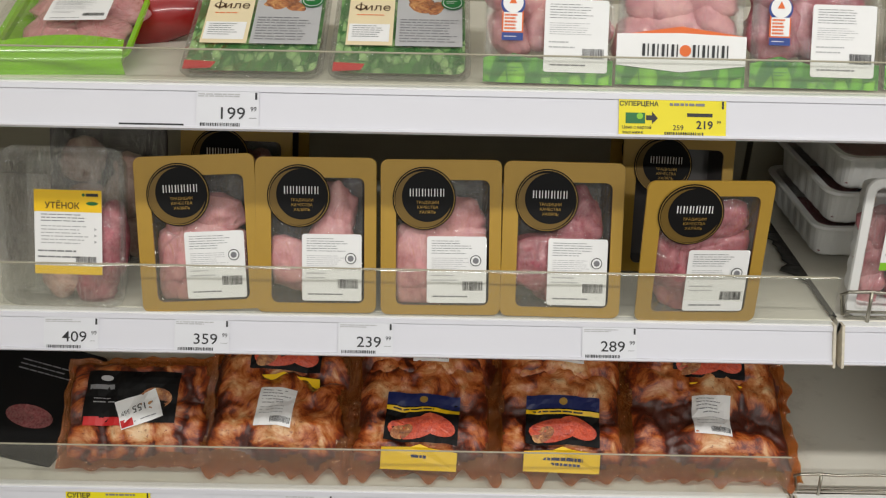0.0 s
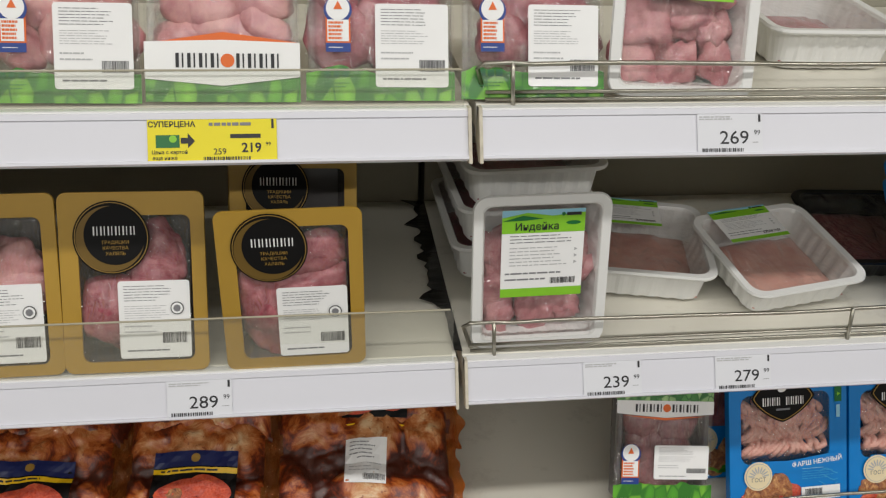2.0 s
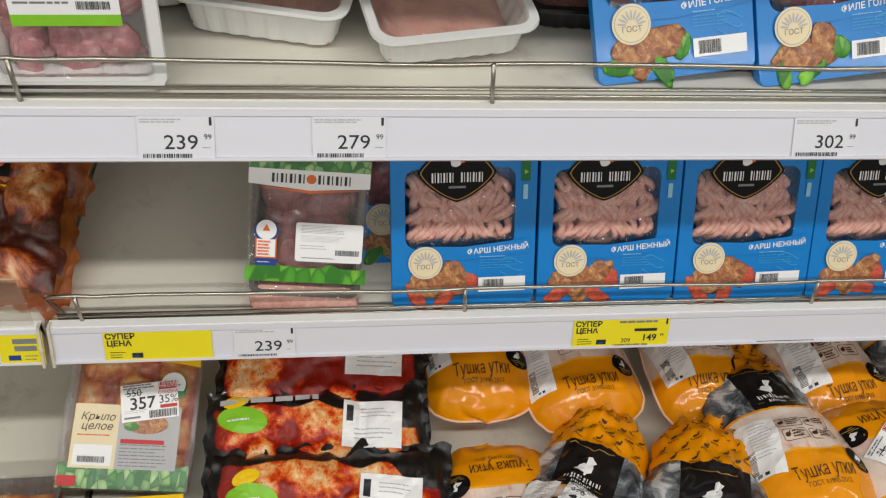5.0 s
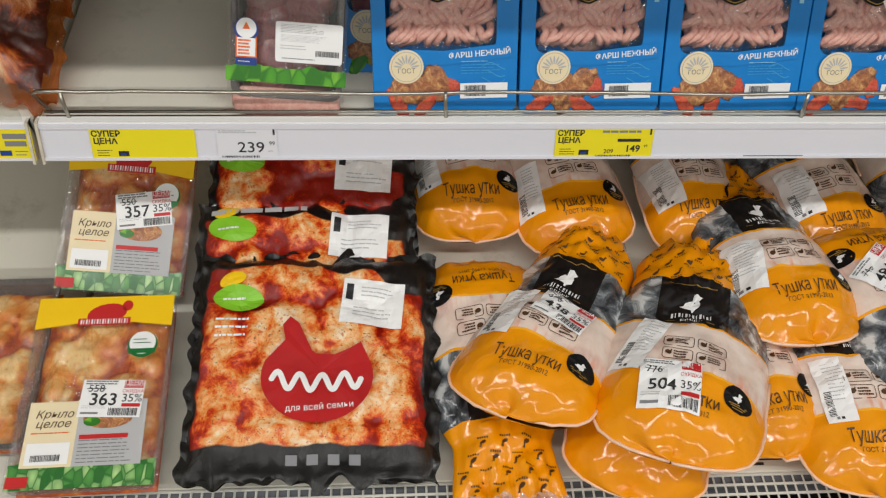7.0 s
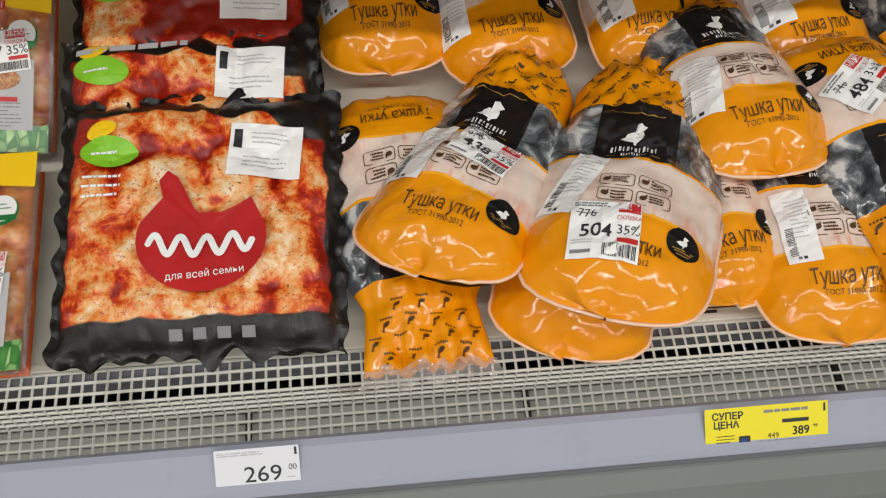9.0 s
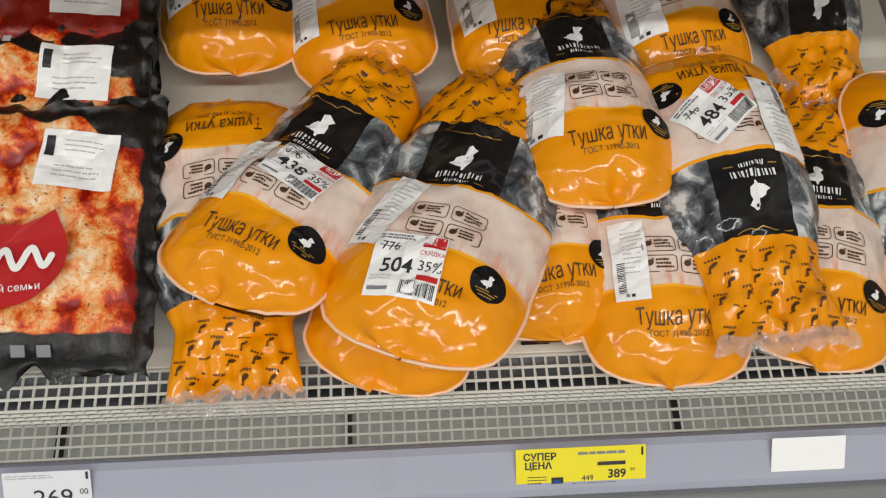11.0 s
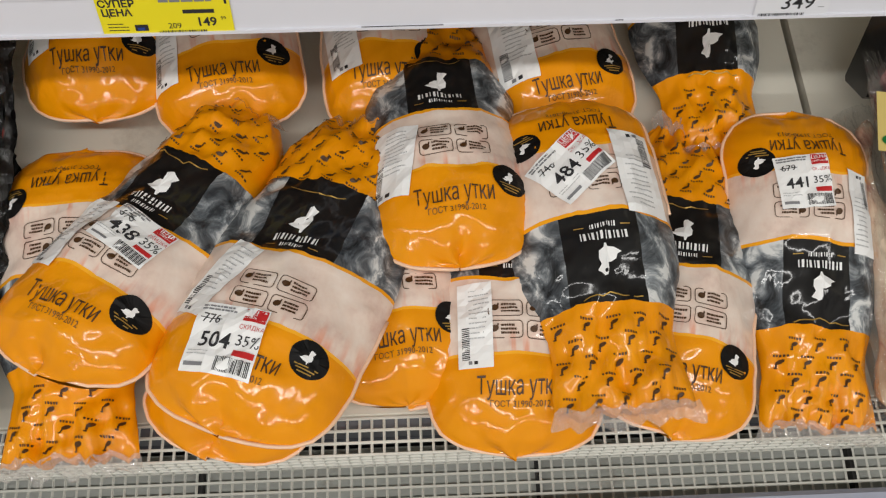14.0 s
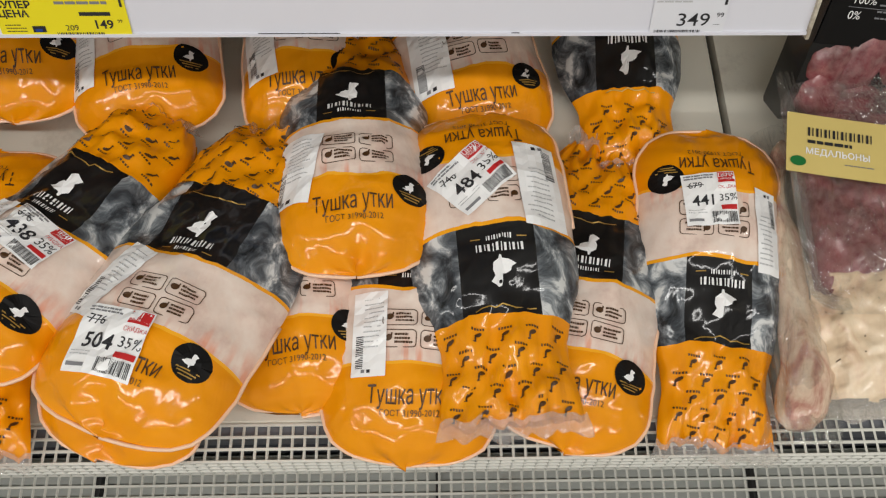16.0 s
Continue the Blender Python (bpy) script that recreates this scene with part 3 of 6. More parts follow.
def shelf(bay, level, guard):
    x0, x1 = BAYS[bay]
    z = TOPS[level]
    s = thing("shelf", Matrix(), "white steel refrigerator shelf with pale plastic price rail", "shelf", "shelves of the case", "structure")
    v, f = box(x0, x1, 0.925, BACK - 0.002, z - 0.022, z, 0.002)
    link_mesh("plate", v, f, [WHITE_METAL], parent=s, label="scuffed white painted steel plate")
    v, f = extrude_profile([(0.924, z - 0.03), (0.924, z + RAIL_HEAD[level] + 0.002), (0.914, z + RAIL_HEAD[level] + 0.0025), (0.9135, z + RAIL_HEAD[level])], x0, x1)
    link_mesh("front_lip", v, f, [RAIL_LIP], parent=s)
    # tilted price channel with lips at top and bottom
    a = (0.9135, z + RAIL_HEAD[level])
    fy, fz = RAIL_FOOT[level]
    b = (fy, z - fz)
    d = Vector((b[0] - a[0], b[1] - a[1])).normalized()
    run = math.hypot(b[0] - a[0], b[1] - a[1])
    n = Vector((d.y, -d.x))
    prof = [(a[0] + 0.004, a[1] + 0.001), (a[0] - 0.002, a[1] + 0.001)]
    for along, out in ((0.005, 0.0018), (0.0055, 0.0), (run - 0.0038, 0.0), (run - 0.0033, 0.0025), (run - 0.0008, 0.0025), (run + 0.0007, -0.002)):
        p = Vector(a) + d * along + n * out
        prof.append((p.x, p.y))
    prof.append((fy + 0.0075, z - fz - 0.002))
    v, f = extrude_profile(prof, x0 + 0.0015, x1 - 0.0015)
    link_mesh("price_rail", v, f, [RAIL], parent=s, label="pale lilac plastic price rail")
    for x, w in ((x0, 0.003), (x1 - 0.003, 0.003)):
        v, f = extrude_profile([(0.9205, z + RAIL_HEAD[level] + 0.003), (0.9105, z + RAIL_HEAD[level] + 0.004), (fy - 0.004, z - fz - 0.002), (fy + 0.0075, z - fz - 0.005), (0.9205, z - 0.03)], x, x + w)
        link_mesh("end_cap", v, f, [RUST], parent=s, label="worn rusty end of the rail")
    for x in (x0 + 0.006, x1 - 0.010):
        v, f = loft([[(x + k, 0.95, z - 0.024), (x + k, BACK - 0.004, z - 0.024), (x + k, BACK - 0.004, z - 0.085), (x + k, 1.15, z - 0.05)] for k in (0, 0.004)], True, True)
        link_mesh("bracket", v, f, [DARK], parent=s, label="black steel shelf bracket")
    if guard == "wire":
        wire_guard(s, x0, x1, z)
    if guard == "acrylic":
        h = (0.036, 0.063, 0.075)[level]
        v, f = box(x0 + 0.003, x1 - 0.006, 0.9145, 0.917, z + 0.001, z + h - 0.001, 0.0005)
        g = link_mesh("acrylic_guard", v, f, [ACRYLIC], parent=s, label="clear yellowed acrylic front strip")
        g.visible_shadow = False
        v, f = box(x0 + 0.003, x1 - 0.010, 0.9147, 0.9168, z + h - 0.0008, z + h + 0.0008, 0.0004)
        link_mesh("guard_edge", v, f, [ACRYLIC_EDGE], parent=s)
    return s


for level in range(3):
    shelf(0, level, "acrylic")
    shelf(1, level, "wire")
for level in range(2):
    shelf(2, level, "wire")

# black torn seam between the shelf plates
for level in (1,):
    left, right = [], []
    for k in range(40):
        y = 0.93 + 0.37 * k / 39
        left.append((0.4655 - 0.005 - (0.010 + 0.030 * max(0, wob(k * 0.4, 3.1 + level, 2)) + 0.008 * wob(k * 0.6, 8.3)) * (1 if k > 8 else 0.1), y, TOPS[level] + 0.004 + 0.002 * abs(wob(k * 0.6, 7))))
        right.append((0.4655 + 0.003, y, TOPS[level] + 0.0012))
    verts = left + right
    faces = [(k, k + 1, 40 + k + 1, 40 + k) for k in range(39)]
    ob = link_mesh("seam_tape", verts, faces, [BLACK_BAG])
    mod = ob.modifiers.new("thickness", "SOLIDIFY")
    mod.thickness = 0.001
    tagged(ob, "torn black sealing tape between two shelf plates", "tape", "", "structure")


# ---- price tags in the rails ----
def rail_pose(x, level):
    """Local x along the rail, y up its face, z out of it; origin in the face's middle."""
    z = TOPS[level]
    a, b = Vector((0.9135, z + RAIL_HEAD[level])), Vector((RAIL_FOOT[level][0], z - RAIL_FOOT[level][1]))
    d = (a - b).normalized()
    mid = b + (a - b) * 0.48
    n = Vector((-d.y, d.x))
    mat = Matrix(((1, 0, 0), (0, d.x, n.x), (0, d.y, n.y))).to_4x4()
    return Matrix.Translation((x, mid.x + n.x * 0.0008, mid.y + n.y * 0.0008)) @ mat


def white_tag(m, price, seed, w=0.064, h=0.037, frac="99"):
    t = thing("price_tag", m, f"small white price tag reading {price} in rail", "price tag", "price tags")
    s = Sheet()
    s.card(0, 0, w, h, TAG_PAPER, 0.001, 0.0004)
    s.build("card", t)
    k = w / 0.064
    s = Sheet()
    s.lines(-0.008 * k, h / 2 - 0.0045, 0.044 * k, 0.0042, 2, PALE_INK, seed, 0.0008, 0.55)
    s.text(price, 0.004 * k, -0.005, 0.0175 * k, INK, lift=0.0008, bold=0.002, wide=1.12)
    s.text(frac, 0.0265 * k, 0.000, 0.0065 * k, INK, lift=0.0008)
    s.lines(0.026 * k, -0.009, 0.008 * k, 0.002, 1, GREY_INK, seed, 0.0008)
    s.bars(-0.008 * k, -h / 2 + 0.0025, 0.04 * k, 0.0035, INK, seed, 0.0008)
    s.rect(w / 2 - 0.003, h / 2 - 0.005, 0.0022, 0.007, INK, 0.0008)
    s.build("print", t)
    return t


def yellow_tag(m, price, old, seed, w=0.11, h=0.039, style="arrow"):
    t = thing("price_tag", m, f"yellow special-offer price tag reading {price or 'super price'}", "price tag", "price tags")
    Sheet().card(0, 0, w, h, YELLOW, 0.001, 0.0005).build("card", t)
    s = Sheet()
    if style == "arrow":
        s.text("СУПЕРЦЕНА", -0.0345, 0.0135, 0.0066, INK, lift=0.0009, bold=0.02)
        s.rect(-0.038, -0.001, 0.02, 0.011, DEEP_GREEN, 0.0009).disc(-0.0335, 0.001, 0.0032, 0.0032, GREEN_INK, 0.0012)
        s.poly([(-0.027, -0.003), (-0.021, -0.003), (-0.021, -0.007), (-0.015, -0.001), (-0.021, 0.006), (-0.021, 0.002), (-0.027, 0.002)], INK, 0.0009)
        s.text("Цена с картой", -0.0365, -0.0105, 0.0044, INK, lift=0.0009, bold=0.01)
        s.text("еще ниже", -0.0405, -0.0155, 0.0044, INK, lift=0.0009, bold=0.01)
    else:
        s.text("СУПЕР", -0.038, 0.0115, 0.0092, INK, lift=0.0009, bold=0.03)
        s.text("ЦЕНА", -0.0395, 0.003, 0.0092, INK, lift=0.0009, bold=0.03)
        s.lines(-0.0405, -0.0105, 0.018, 0.009, 3, INK, seed, 0.0009)
        s.rect(-0.022, -0.0115, 0.011, 0.006, INK, 0.0009).rect(-0.0225, -0.0125, 0.006, 0.003, BLUE_INK, 0.0012)
    if price:
        s.lines(0.022, 0.0135, 0.05, 0.0045, 1, GREY_INK, seed + 1, 0.0009, 0.6)
        s.rect(0.028, 0.003, 0.026, 0.0036, INK, 0.0009)
        s.text(price, 0.033, -0.0075, 0.0115, INK, lift=0.0009, bold=0.02)
        s.text("99", 0.0475, -0.0042, 0.0045, INK, lift=0.0009)
        s.text(old, 0.006, -0.0105, 0.0075, INK, lift=0.0009)
        s.bars(0.012, -h / 2 + 0.003, 0.04, 0.0035, INK, seed, 0.0009)
        s.rect(w / 2 - 0.0035, h / 2 - 0.006, 0.002, 0.008, INK, 0.0009)
    s.build("print", t)
    return t


for k, (x, level, price) in enumerate(((-0.2215, 0, "199"), (-0.429, 1, "409"), (-0.277, 1, "359"), (-0.0865, 1, "239"), (0.198, 1, "289"), (0.628, 1, "239"),
                                       (0.775, 1, "279"), (1.217, 1, "302"), (0.7065, 0, "269"), (0.288, 2, "489"), (-0.167, 2, "239"), (0.6865, 2, "239"), (1.608, 2, "349"))):
    white_tag(rail_pose(x, level), price, 20 + k)
yellow_tag(rail_pose(0.2335, 0), "219", "259", 3)
yellow_tag(rail_pose(1.078, 2), "149", "209", 4, style="plain")
yellow_tag(rail_pose(0.577, 2), "", "", 5, style="plain")
yellow_tag(rail_pose(-0.4285, 2), "259", "319", 6, style="plain")
back = thing("price_tag", rail_pose(0.4405, 2) @ pose(0, 0, 0), "short yellow price tag at the rail's end", "price tag", "price tags")
Sheet().card(0, 0, 0.044, 0.039, YELLOW, 0.001, 0.0006).build("card", back)
Sheet().rect(0.004, 0.009, 0.024, 0.006, GREY_INK, 0.001).rect(0.004, 0.0005, 0.022, 0.006, GREY_INK, 0.001).rect(-0.008, -0.0105, 0.012, 0.006, BLUE_INK, 0.001).lines(0.01, -0.0105, 0.016, 0.008, 2, GREY_INK, 9, 0.001).build("print", back)
for x, level, w in ((-0.299, 0, 0.066), (1.275, 2, 0.07), (0.39, 2, 0.055), (1.4605, 2, 0.007)):
    strip = thing("tag_remnant", rail_pose(x, level), "thin dark strip of an empty tag holder", "tag holder")
    Sheet().rect(0, -0.0175, w, 0.003, INK, 0.0012).build("strip", strip)

# tags on the bumper's sloping channel
slope = math.degrees(math.atan2(0.015, 0.032))


def bumper_pose(x):
    return pose(x, 0.5135, 0.4322, slope, 0, 0)


white_tag(bumper_pose(0.80) @ pose(0, 0, 0.001, 12), "269", 51, 0.076, 0.040, "00")
yellow_tag(bumper_pose(1.276) @ pose(0, 0, 0.001, 12), "389", "449", 52, 0.12, 0.039, "plain")
blank = thing("price_tag", bumper_pose(1.489) @ pose(0, 0, 0.001, 12), "blank white price tag on the bumper", "price tag", "price tags")
Sheet().card(0, 0, 0.07, 0.038, PAPER, 0.001, 0.0005).build("card", blank)


# ---- poultry bags on the deck ----
def table(points, v):
    for (a, p), (b, q) in zip(points, points[1:]):
        if v <= b:
            s = (v - a) / (b - a)
            return p + (q - p) * s
    return points[-1][1]


DUCK_WIDTH = ((0, 0.0), (0.010, 0.42), (0.025, 0.62), (0.055, 0.81), (0.10, 0.93), (0.17, 0.99), (0.27, 1.0), (0.4, 0.985), (0.52, 0.97), (0.62, 0.93), (0.70, 0.8), (0.78, 0.68), (0.88, 0.68), (1.0, 0.64))
DUCK_HEIGHT = ((0, 0.0), (0.03, 0.42), (0.07, 0.66), (0.13, 0.86), (0.22, 0.98), (0.34, 1.0), (0.46, 0.94), (0.58, 0.76), (0.68, 0.55), (0.76, 0.42), (0.9, 0.3), (1.0, 0.12))


def duck_shape(w, length, tall, seed, ridge, lift):
    flared = seed in (1, 10, 14, 15)

    def half(v):
        gather = 1 + 0.16 * max(0.0, (v - 0.86) / 0.14) if flared else 1 + (0.10 if v > 0.7 else 0.0) * min(1, (v - 0.7) / 0.06) - 0.42 * max(0.0, (v - 0.84) / 0.16) ** 2
        return w / 2 * gather * table(DUCK_WIDTH, min(max(v, 0), 1)) * (1 + 0.06 * wob(v * 7, seed * 2.3) + 0.02 * wob(v * 22, seed * 4.1))

    def height(x, y):
        v = min(max(y / length, 0.0), 1.0)
        u = min(1.0, abs(x) / max(half(v), 1e-4))
        dome = (1 - u ** 2.2) ** 0.72
        h = tall * table(DUCK_HEIGHT, v) * dome
        up = min(1.0, max(0.0, (v - 0.5) / 0.3))
        h += lift * up * up * (3 - 2 * up) * (0.35 + 0.65 * dome)
        h *= 1 - 0.10 * math.exp(-(x / (0.16 * w)) ** 2) * max(0, 1 - v / 0.3)
        soft = ((0.006 + 0.007 * max(0, v - 0.6)) * wob(x * 20, y * 20, seed) + (0.0026 + 0.006 * max(0, v - 0.6)) * wob(x * 55, y * 38, seed + 3)) * dome
        tail = max(0.0, (v - 0.6) / 0.4)
        folds = dome * (0.0012 + ridge * tail) * (wob(x * 95 + seed, y * 22, 4.0) + 0.6 * wob(x * 40 - y * 60, y * 30, seed))
        crease = 0.0
        for k in range(3):
            a = 0.7 * k + seed
            q = abs(wob((x * math.cos(a) + y * math.sin(a)) * 34 + seed, (y * math.cos(a) - x * math.sin(a)) * 9, k * 5.0 + seed))
            crease += max(0.0, 0.12 - q) * (0.012 + 0.03 * max(0.0, v - 0.35))
        # gathered pleats running in from the welded edge
        ang = math.atan2(y - 0.3 * length, x)
        rim = max(0.0, u - 0.45) ** 1.3 + 0.8 * max(0.0, 0.22 - v)
        pleat = rim * min(1.0, (1 - u) * 9) * min(1.0, v * 30) * 0.010 * (abs(wob(ang * 6.5, seed * 1.7, 3.0)) - 0.3 + 0.5 * wob(ang * 15, u * 2, seed))
        cr = 0.016 * tail * min(1.0, (1 - u) * 4) * (0.35 - min(0.7, abs(wob(x * 38 + 2 * seed, y * 30, seed * 0.7)) + 0.5 * abs(wob(x * 80 - y * 40, y * 55, seed))))
        return h + soft + folds + crease * dome + pleat + cr
    return half, height


# a standing goose seen from the side, its head turned over its shoulder
GOOSE = [(0, 0), (-0.0150, -0.0010), (-0.0100, 0.0015), (-0.0085, 0.0055), (-0.0030, 0.0080), (0.0020, 0.0085), (0.0030, 0.0130), (0.0010, 0.0165), (0.0020, 0.0200), (0.0055, 0.0215),
         (0.0085, 0.0195), (0.0130, 0.0175), (0.0085, 0.0165), (0.0080, 0.0120), (0.0105, 0.0060), (0.0095, -0.0010), (0.0040, -0.0050), (0.0025, -0.0095), (0.0005, -0.0095), (0.0000, -0.0055), (-0.0070, -0.0045)]
GOOSE_FACES = [(0, k, k + 1 if k + 1 < len(GOOSE) else 1) for k in range(1, len(GOOSE))]


def duck_bag(p0, p1, w, seed, label, length=0.335, tall=0.052, under=0.03, twist=0.0, ridge=0.009, lift=0.0):
    half, height = duck_shape(w, length, tall, seed, ridge, lift)
    t = thing("duck_bag", lay(p0, p1, twist), label, "poultry bag", "duck bags on the deck")
    nu, nv = 44, 66
    verts, uvs, faces = [], [], []
    vs = [(j / nv) ** 1.35 for j in range(nv + 1)]
    us = [math.sin(math.pi / 2 * (2 * i / nu - 1)) for i in range(nu + 1)]
    for v in vs:
        for u in us:
            x, y = u * half(v), v * length
            verts.append((x, y + (0.010 * math.exp(-(u / 0.28) ** 2) * (1 if seed in (11, 12, 2, 13) else 0.1) + 0.008 * wob(u * 2.4, seed * 3.7)) * max(0, 1 - v / 0.16) - v ** 6 * (0.010 * wob(u * 4, seed) + 0.006 * wob(u * 9, seed + 2)), height(x, y)))
            uvs.append((0.5 + u / 2 * half(v) / (w / 2), v + 0.010 * wob(u * 2.5, seed * 1.9) + 0.018 * (u * u - 0.4) * (1 if v < 0.4 else -0.6)))
    m = nu + 1
    for j in range(nv):
        for i in range(nu):
            faces.append((j * m + i, j * m + i + 1, (j + 1) * m + i + 1, (j + 1) * m + i))
    body = link_mesh("bag", verts, faces, [DUCK_BAG], parent=t, smooth=True, uvs=uvs)
    verts2 = [(x * 0.985, y, -under * (1 - min(1.0, abs(x) / max(half(y / length), 1e-4)) ** 3) * table(DUCK_HEIGHT, min(max(y / length, 0), 1))) for x, y, z in verts]
    link_mesh("underside", verts2, [tuple(reversed(q)) for q in faces], [DUCK_BAG], parent=t, smooth=True, uvs=uvs)
    # pale welded seam round the breast
    path = []
    for k in range(41):
        a = -1 + 2 * k / 40
        v = 0.42 * abs(a) ** 2.2
        u = math.copysign(1, a) if abs(a) > 0.02 else 0
        u_ = max(-1.0, min(1.0, u))
        x = u * half(max(v, 0.0002)) * 1.008
        path.append((x, v * length + (0.010 * math.exp(-(u_ / 0.28) ** 2) * (1 if seed in (11, 12, 2, 13) else 0.1) + 0.008 * wob(u_ * 2.4, seed * 3.7)) * max(0, 1 - v / 0.16) + 0.0006 * wob(k * 1.3, seed), 0.001 + 0.0015 * wob(k * 0.9, seed + 5)))
    v_, f_ = tube(path, 0.0019, 6)
    link_mesh("seam", v_, f_, [SEAM], parent=t, smooth=True)
    # crumpled clear film past the tail
    rows, n = 5, 26
    fv, ff = [], []
    for r in range(rows):
        for k in range(n):
            u = -1 + 2 * k / (n - 1)
            x = u * half(1.0) * (1.02 + 0.02 * r)
            y = length - 0.004 + 0.0042 * r * (1 + 0.7 * wob(u * 5, seed, r * 0.2)) - 0.010 * wob(u * 4, seed) - 0.006 * wob(u * 9, seed + 2)
            fv.append((x, y, 0.004 + height(x * 0.9, length * 0.995) * (1 - r / 5) + (0.004 + 0.0018 * r) * wob(u * 10, r * 1.1, seed) + 0.002 * wob(u * 22, r * 2, seed)))
    for r in range(rows - 1):
        for k in range(n - 1):
            ff.append((r * n + k, r * n + k + 1, (r + 1) * n + k + 1, (r + 1) * n + k))
    link_mesh("film_fringe", fv, ff, [FRINGE], parent=t, label="crumpled clear film edge", smooth=True)
    # printed words, badge and goose
    s = Sheet(height)
    k_ = w / 0.158
    s.text("Тушка утки", 0.0, 0.053, 0.0225, BROWN_INK, bold=0.002, lift=0.0012, wide=0.60)
    s.text("ГОСТ 31990-2012", 0.001, 0.0385, 0.0074, BROWN_INK, lift=0.0012, wide=0.92)
    s.build("lettering", t)
    s = Sheet(height)
    bx, by = 0.052 * min(k_, 1.06), 0.070
    s.disc(bx, by, 0.0158, 0.0158, BLACK_PRINT, 0.0010)
    s.put([(bx - 0.001 + 0.40 * x, by - 0.001 + 0.40 * y) for x, y in GOOSE], GOOSE_FACES, WHITE_INK, 0.0015)
    for k in range(3):
        s.rect(bx, by - 0.0065 - 0.0026 * k, 0.020 - 0.004 * k, 0.0011, GOLD_LINE, 0.0016)
    s.build("badge", t)
    s = Sheet(height)
    s.put([(-0.003 + 0.86 * x, 0.193 + 0.9 * y) for x, y in GOOSE], GOOSE_FACES, WHITE_INK, 0.0014)
    s.build("goose_emblem", t)
    s = Sheet(height)
    s.marks(-0.002, 0.1770, 6, 0.045, 0.0075, WHITE_INK, 0.0015, 0.16).marks(-0.002, 0.1675, 5, 0.024, 0.0042, WHITE_INK, 0.0015, 0.16)
    s.build("emblem_lettering", t)
    s = Sheet(height)
    s.rect(-0.023, 0.1675, 0.009, 0.0010, GOLD_LINE, 0.0014).rect(0.019, 0.1675, 0.009, 0.0010, GOLD_LINE, 0.0014)
    s.stroke([(-0.030 + 0.006 * q, 0.2300 + 0.0012 * math.sin(q * 2.3) + 0.0016 * math.cos(q * 0.6)) for q in range(10)], 0.0011, GOLD_LINE, 0.0014)
    s.build("emblem_slogan", t)
    s = Sheet(height)
    for k, (x, y) in enumerate(((-0.012, 0.124), (0.023, 0.124), (-0.012, 0.104), (0.023, 0.104))):
        frame_ = rounded(0.031, 0.0155, 0.003, x, y, 3)
        s.stroke(frame_ + frame_[:1], 0.0008, BROWN_INK, 0.0012)
        s.disc(x - 0.0095, y + 0.0006, 0.0036, 0.0030, BROWN_INK, 0.0012, 10, 20).stroke([(x - 0.0075, y), (x - 0.0065, y + 0.005)], 0.0014, BROWN_INK, 0.0012)
        s.lines(x + 0.0045, y, 0.017, 0.0105, 3, BROWN_INK, seed * 4 + k, 0.0012, 0.55)
    s.build("icon_panel", t)
    s = Sheet(height)
    for j in range(7):
        for i in range(-3, 4):
            y = 0.2525 + 0.0165 * j + 0.002 * wob(i * 1.3, j * 1.7, seed)
            x = (i + 0.5 * (j % 2)) * 0.024
            if y < length - 0.006 and abs(x) < half(y / length) - 0.008:
                s.disc(x, y, 0.0036, 0.0019, BROWN_INK, 0.0012, 8, 24).disc(x + 0.0027, y + 0.0030, 0.0009, 0.0027, BROWN_INK, 0.0012, 6, -8)
                s.disc(x + 0.0034, y + 0.0054, 0.0016, 0.0009, BROWN_INK, 0.0012, 6, -10)
                for q in range(5):
                    s.rect(x - 0.0050 + 0.0024 * q, y - 0.0048 - 0.0003 * q, 0.0015, 0.0021, BROWN_INK, 0.0012)
    s.build("goose_pattern", t)
    return t, height


def paper_label(t, height, cx, cy, w, h, rot, seed):
    s = Sheet(height, (cx, cy), rot)
    s.rect(0, 0, w, h, PAPER, 0.0020, 0.007)
    s.lines(0.004, h * 0.12, w * 0.62, h * 0.62, 11, PALE_INK, seed, 0.0025)
    n = 18
    rng_ = random.Random(seed)
    y = -h * 0.42
    for k in range(n):
        d = rng_.choice((0.0007, 0.0011))
        y += d + 0.0008
        s.rect(-w * 0.28, y, w * 0.22, d, INK, 0.0025)
    s.rect(-w * 0.16, -h * 0.44, w * 0.1, w * 0.1, GREY_INK, 0.0025).rect(0.0, -h * 0.44, w * 0.1, w * 0.1, INK, 0.0025)
    return s.build("paper_label", t, "creased white weight label")


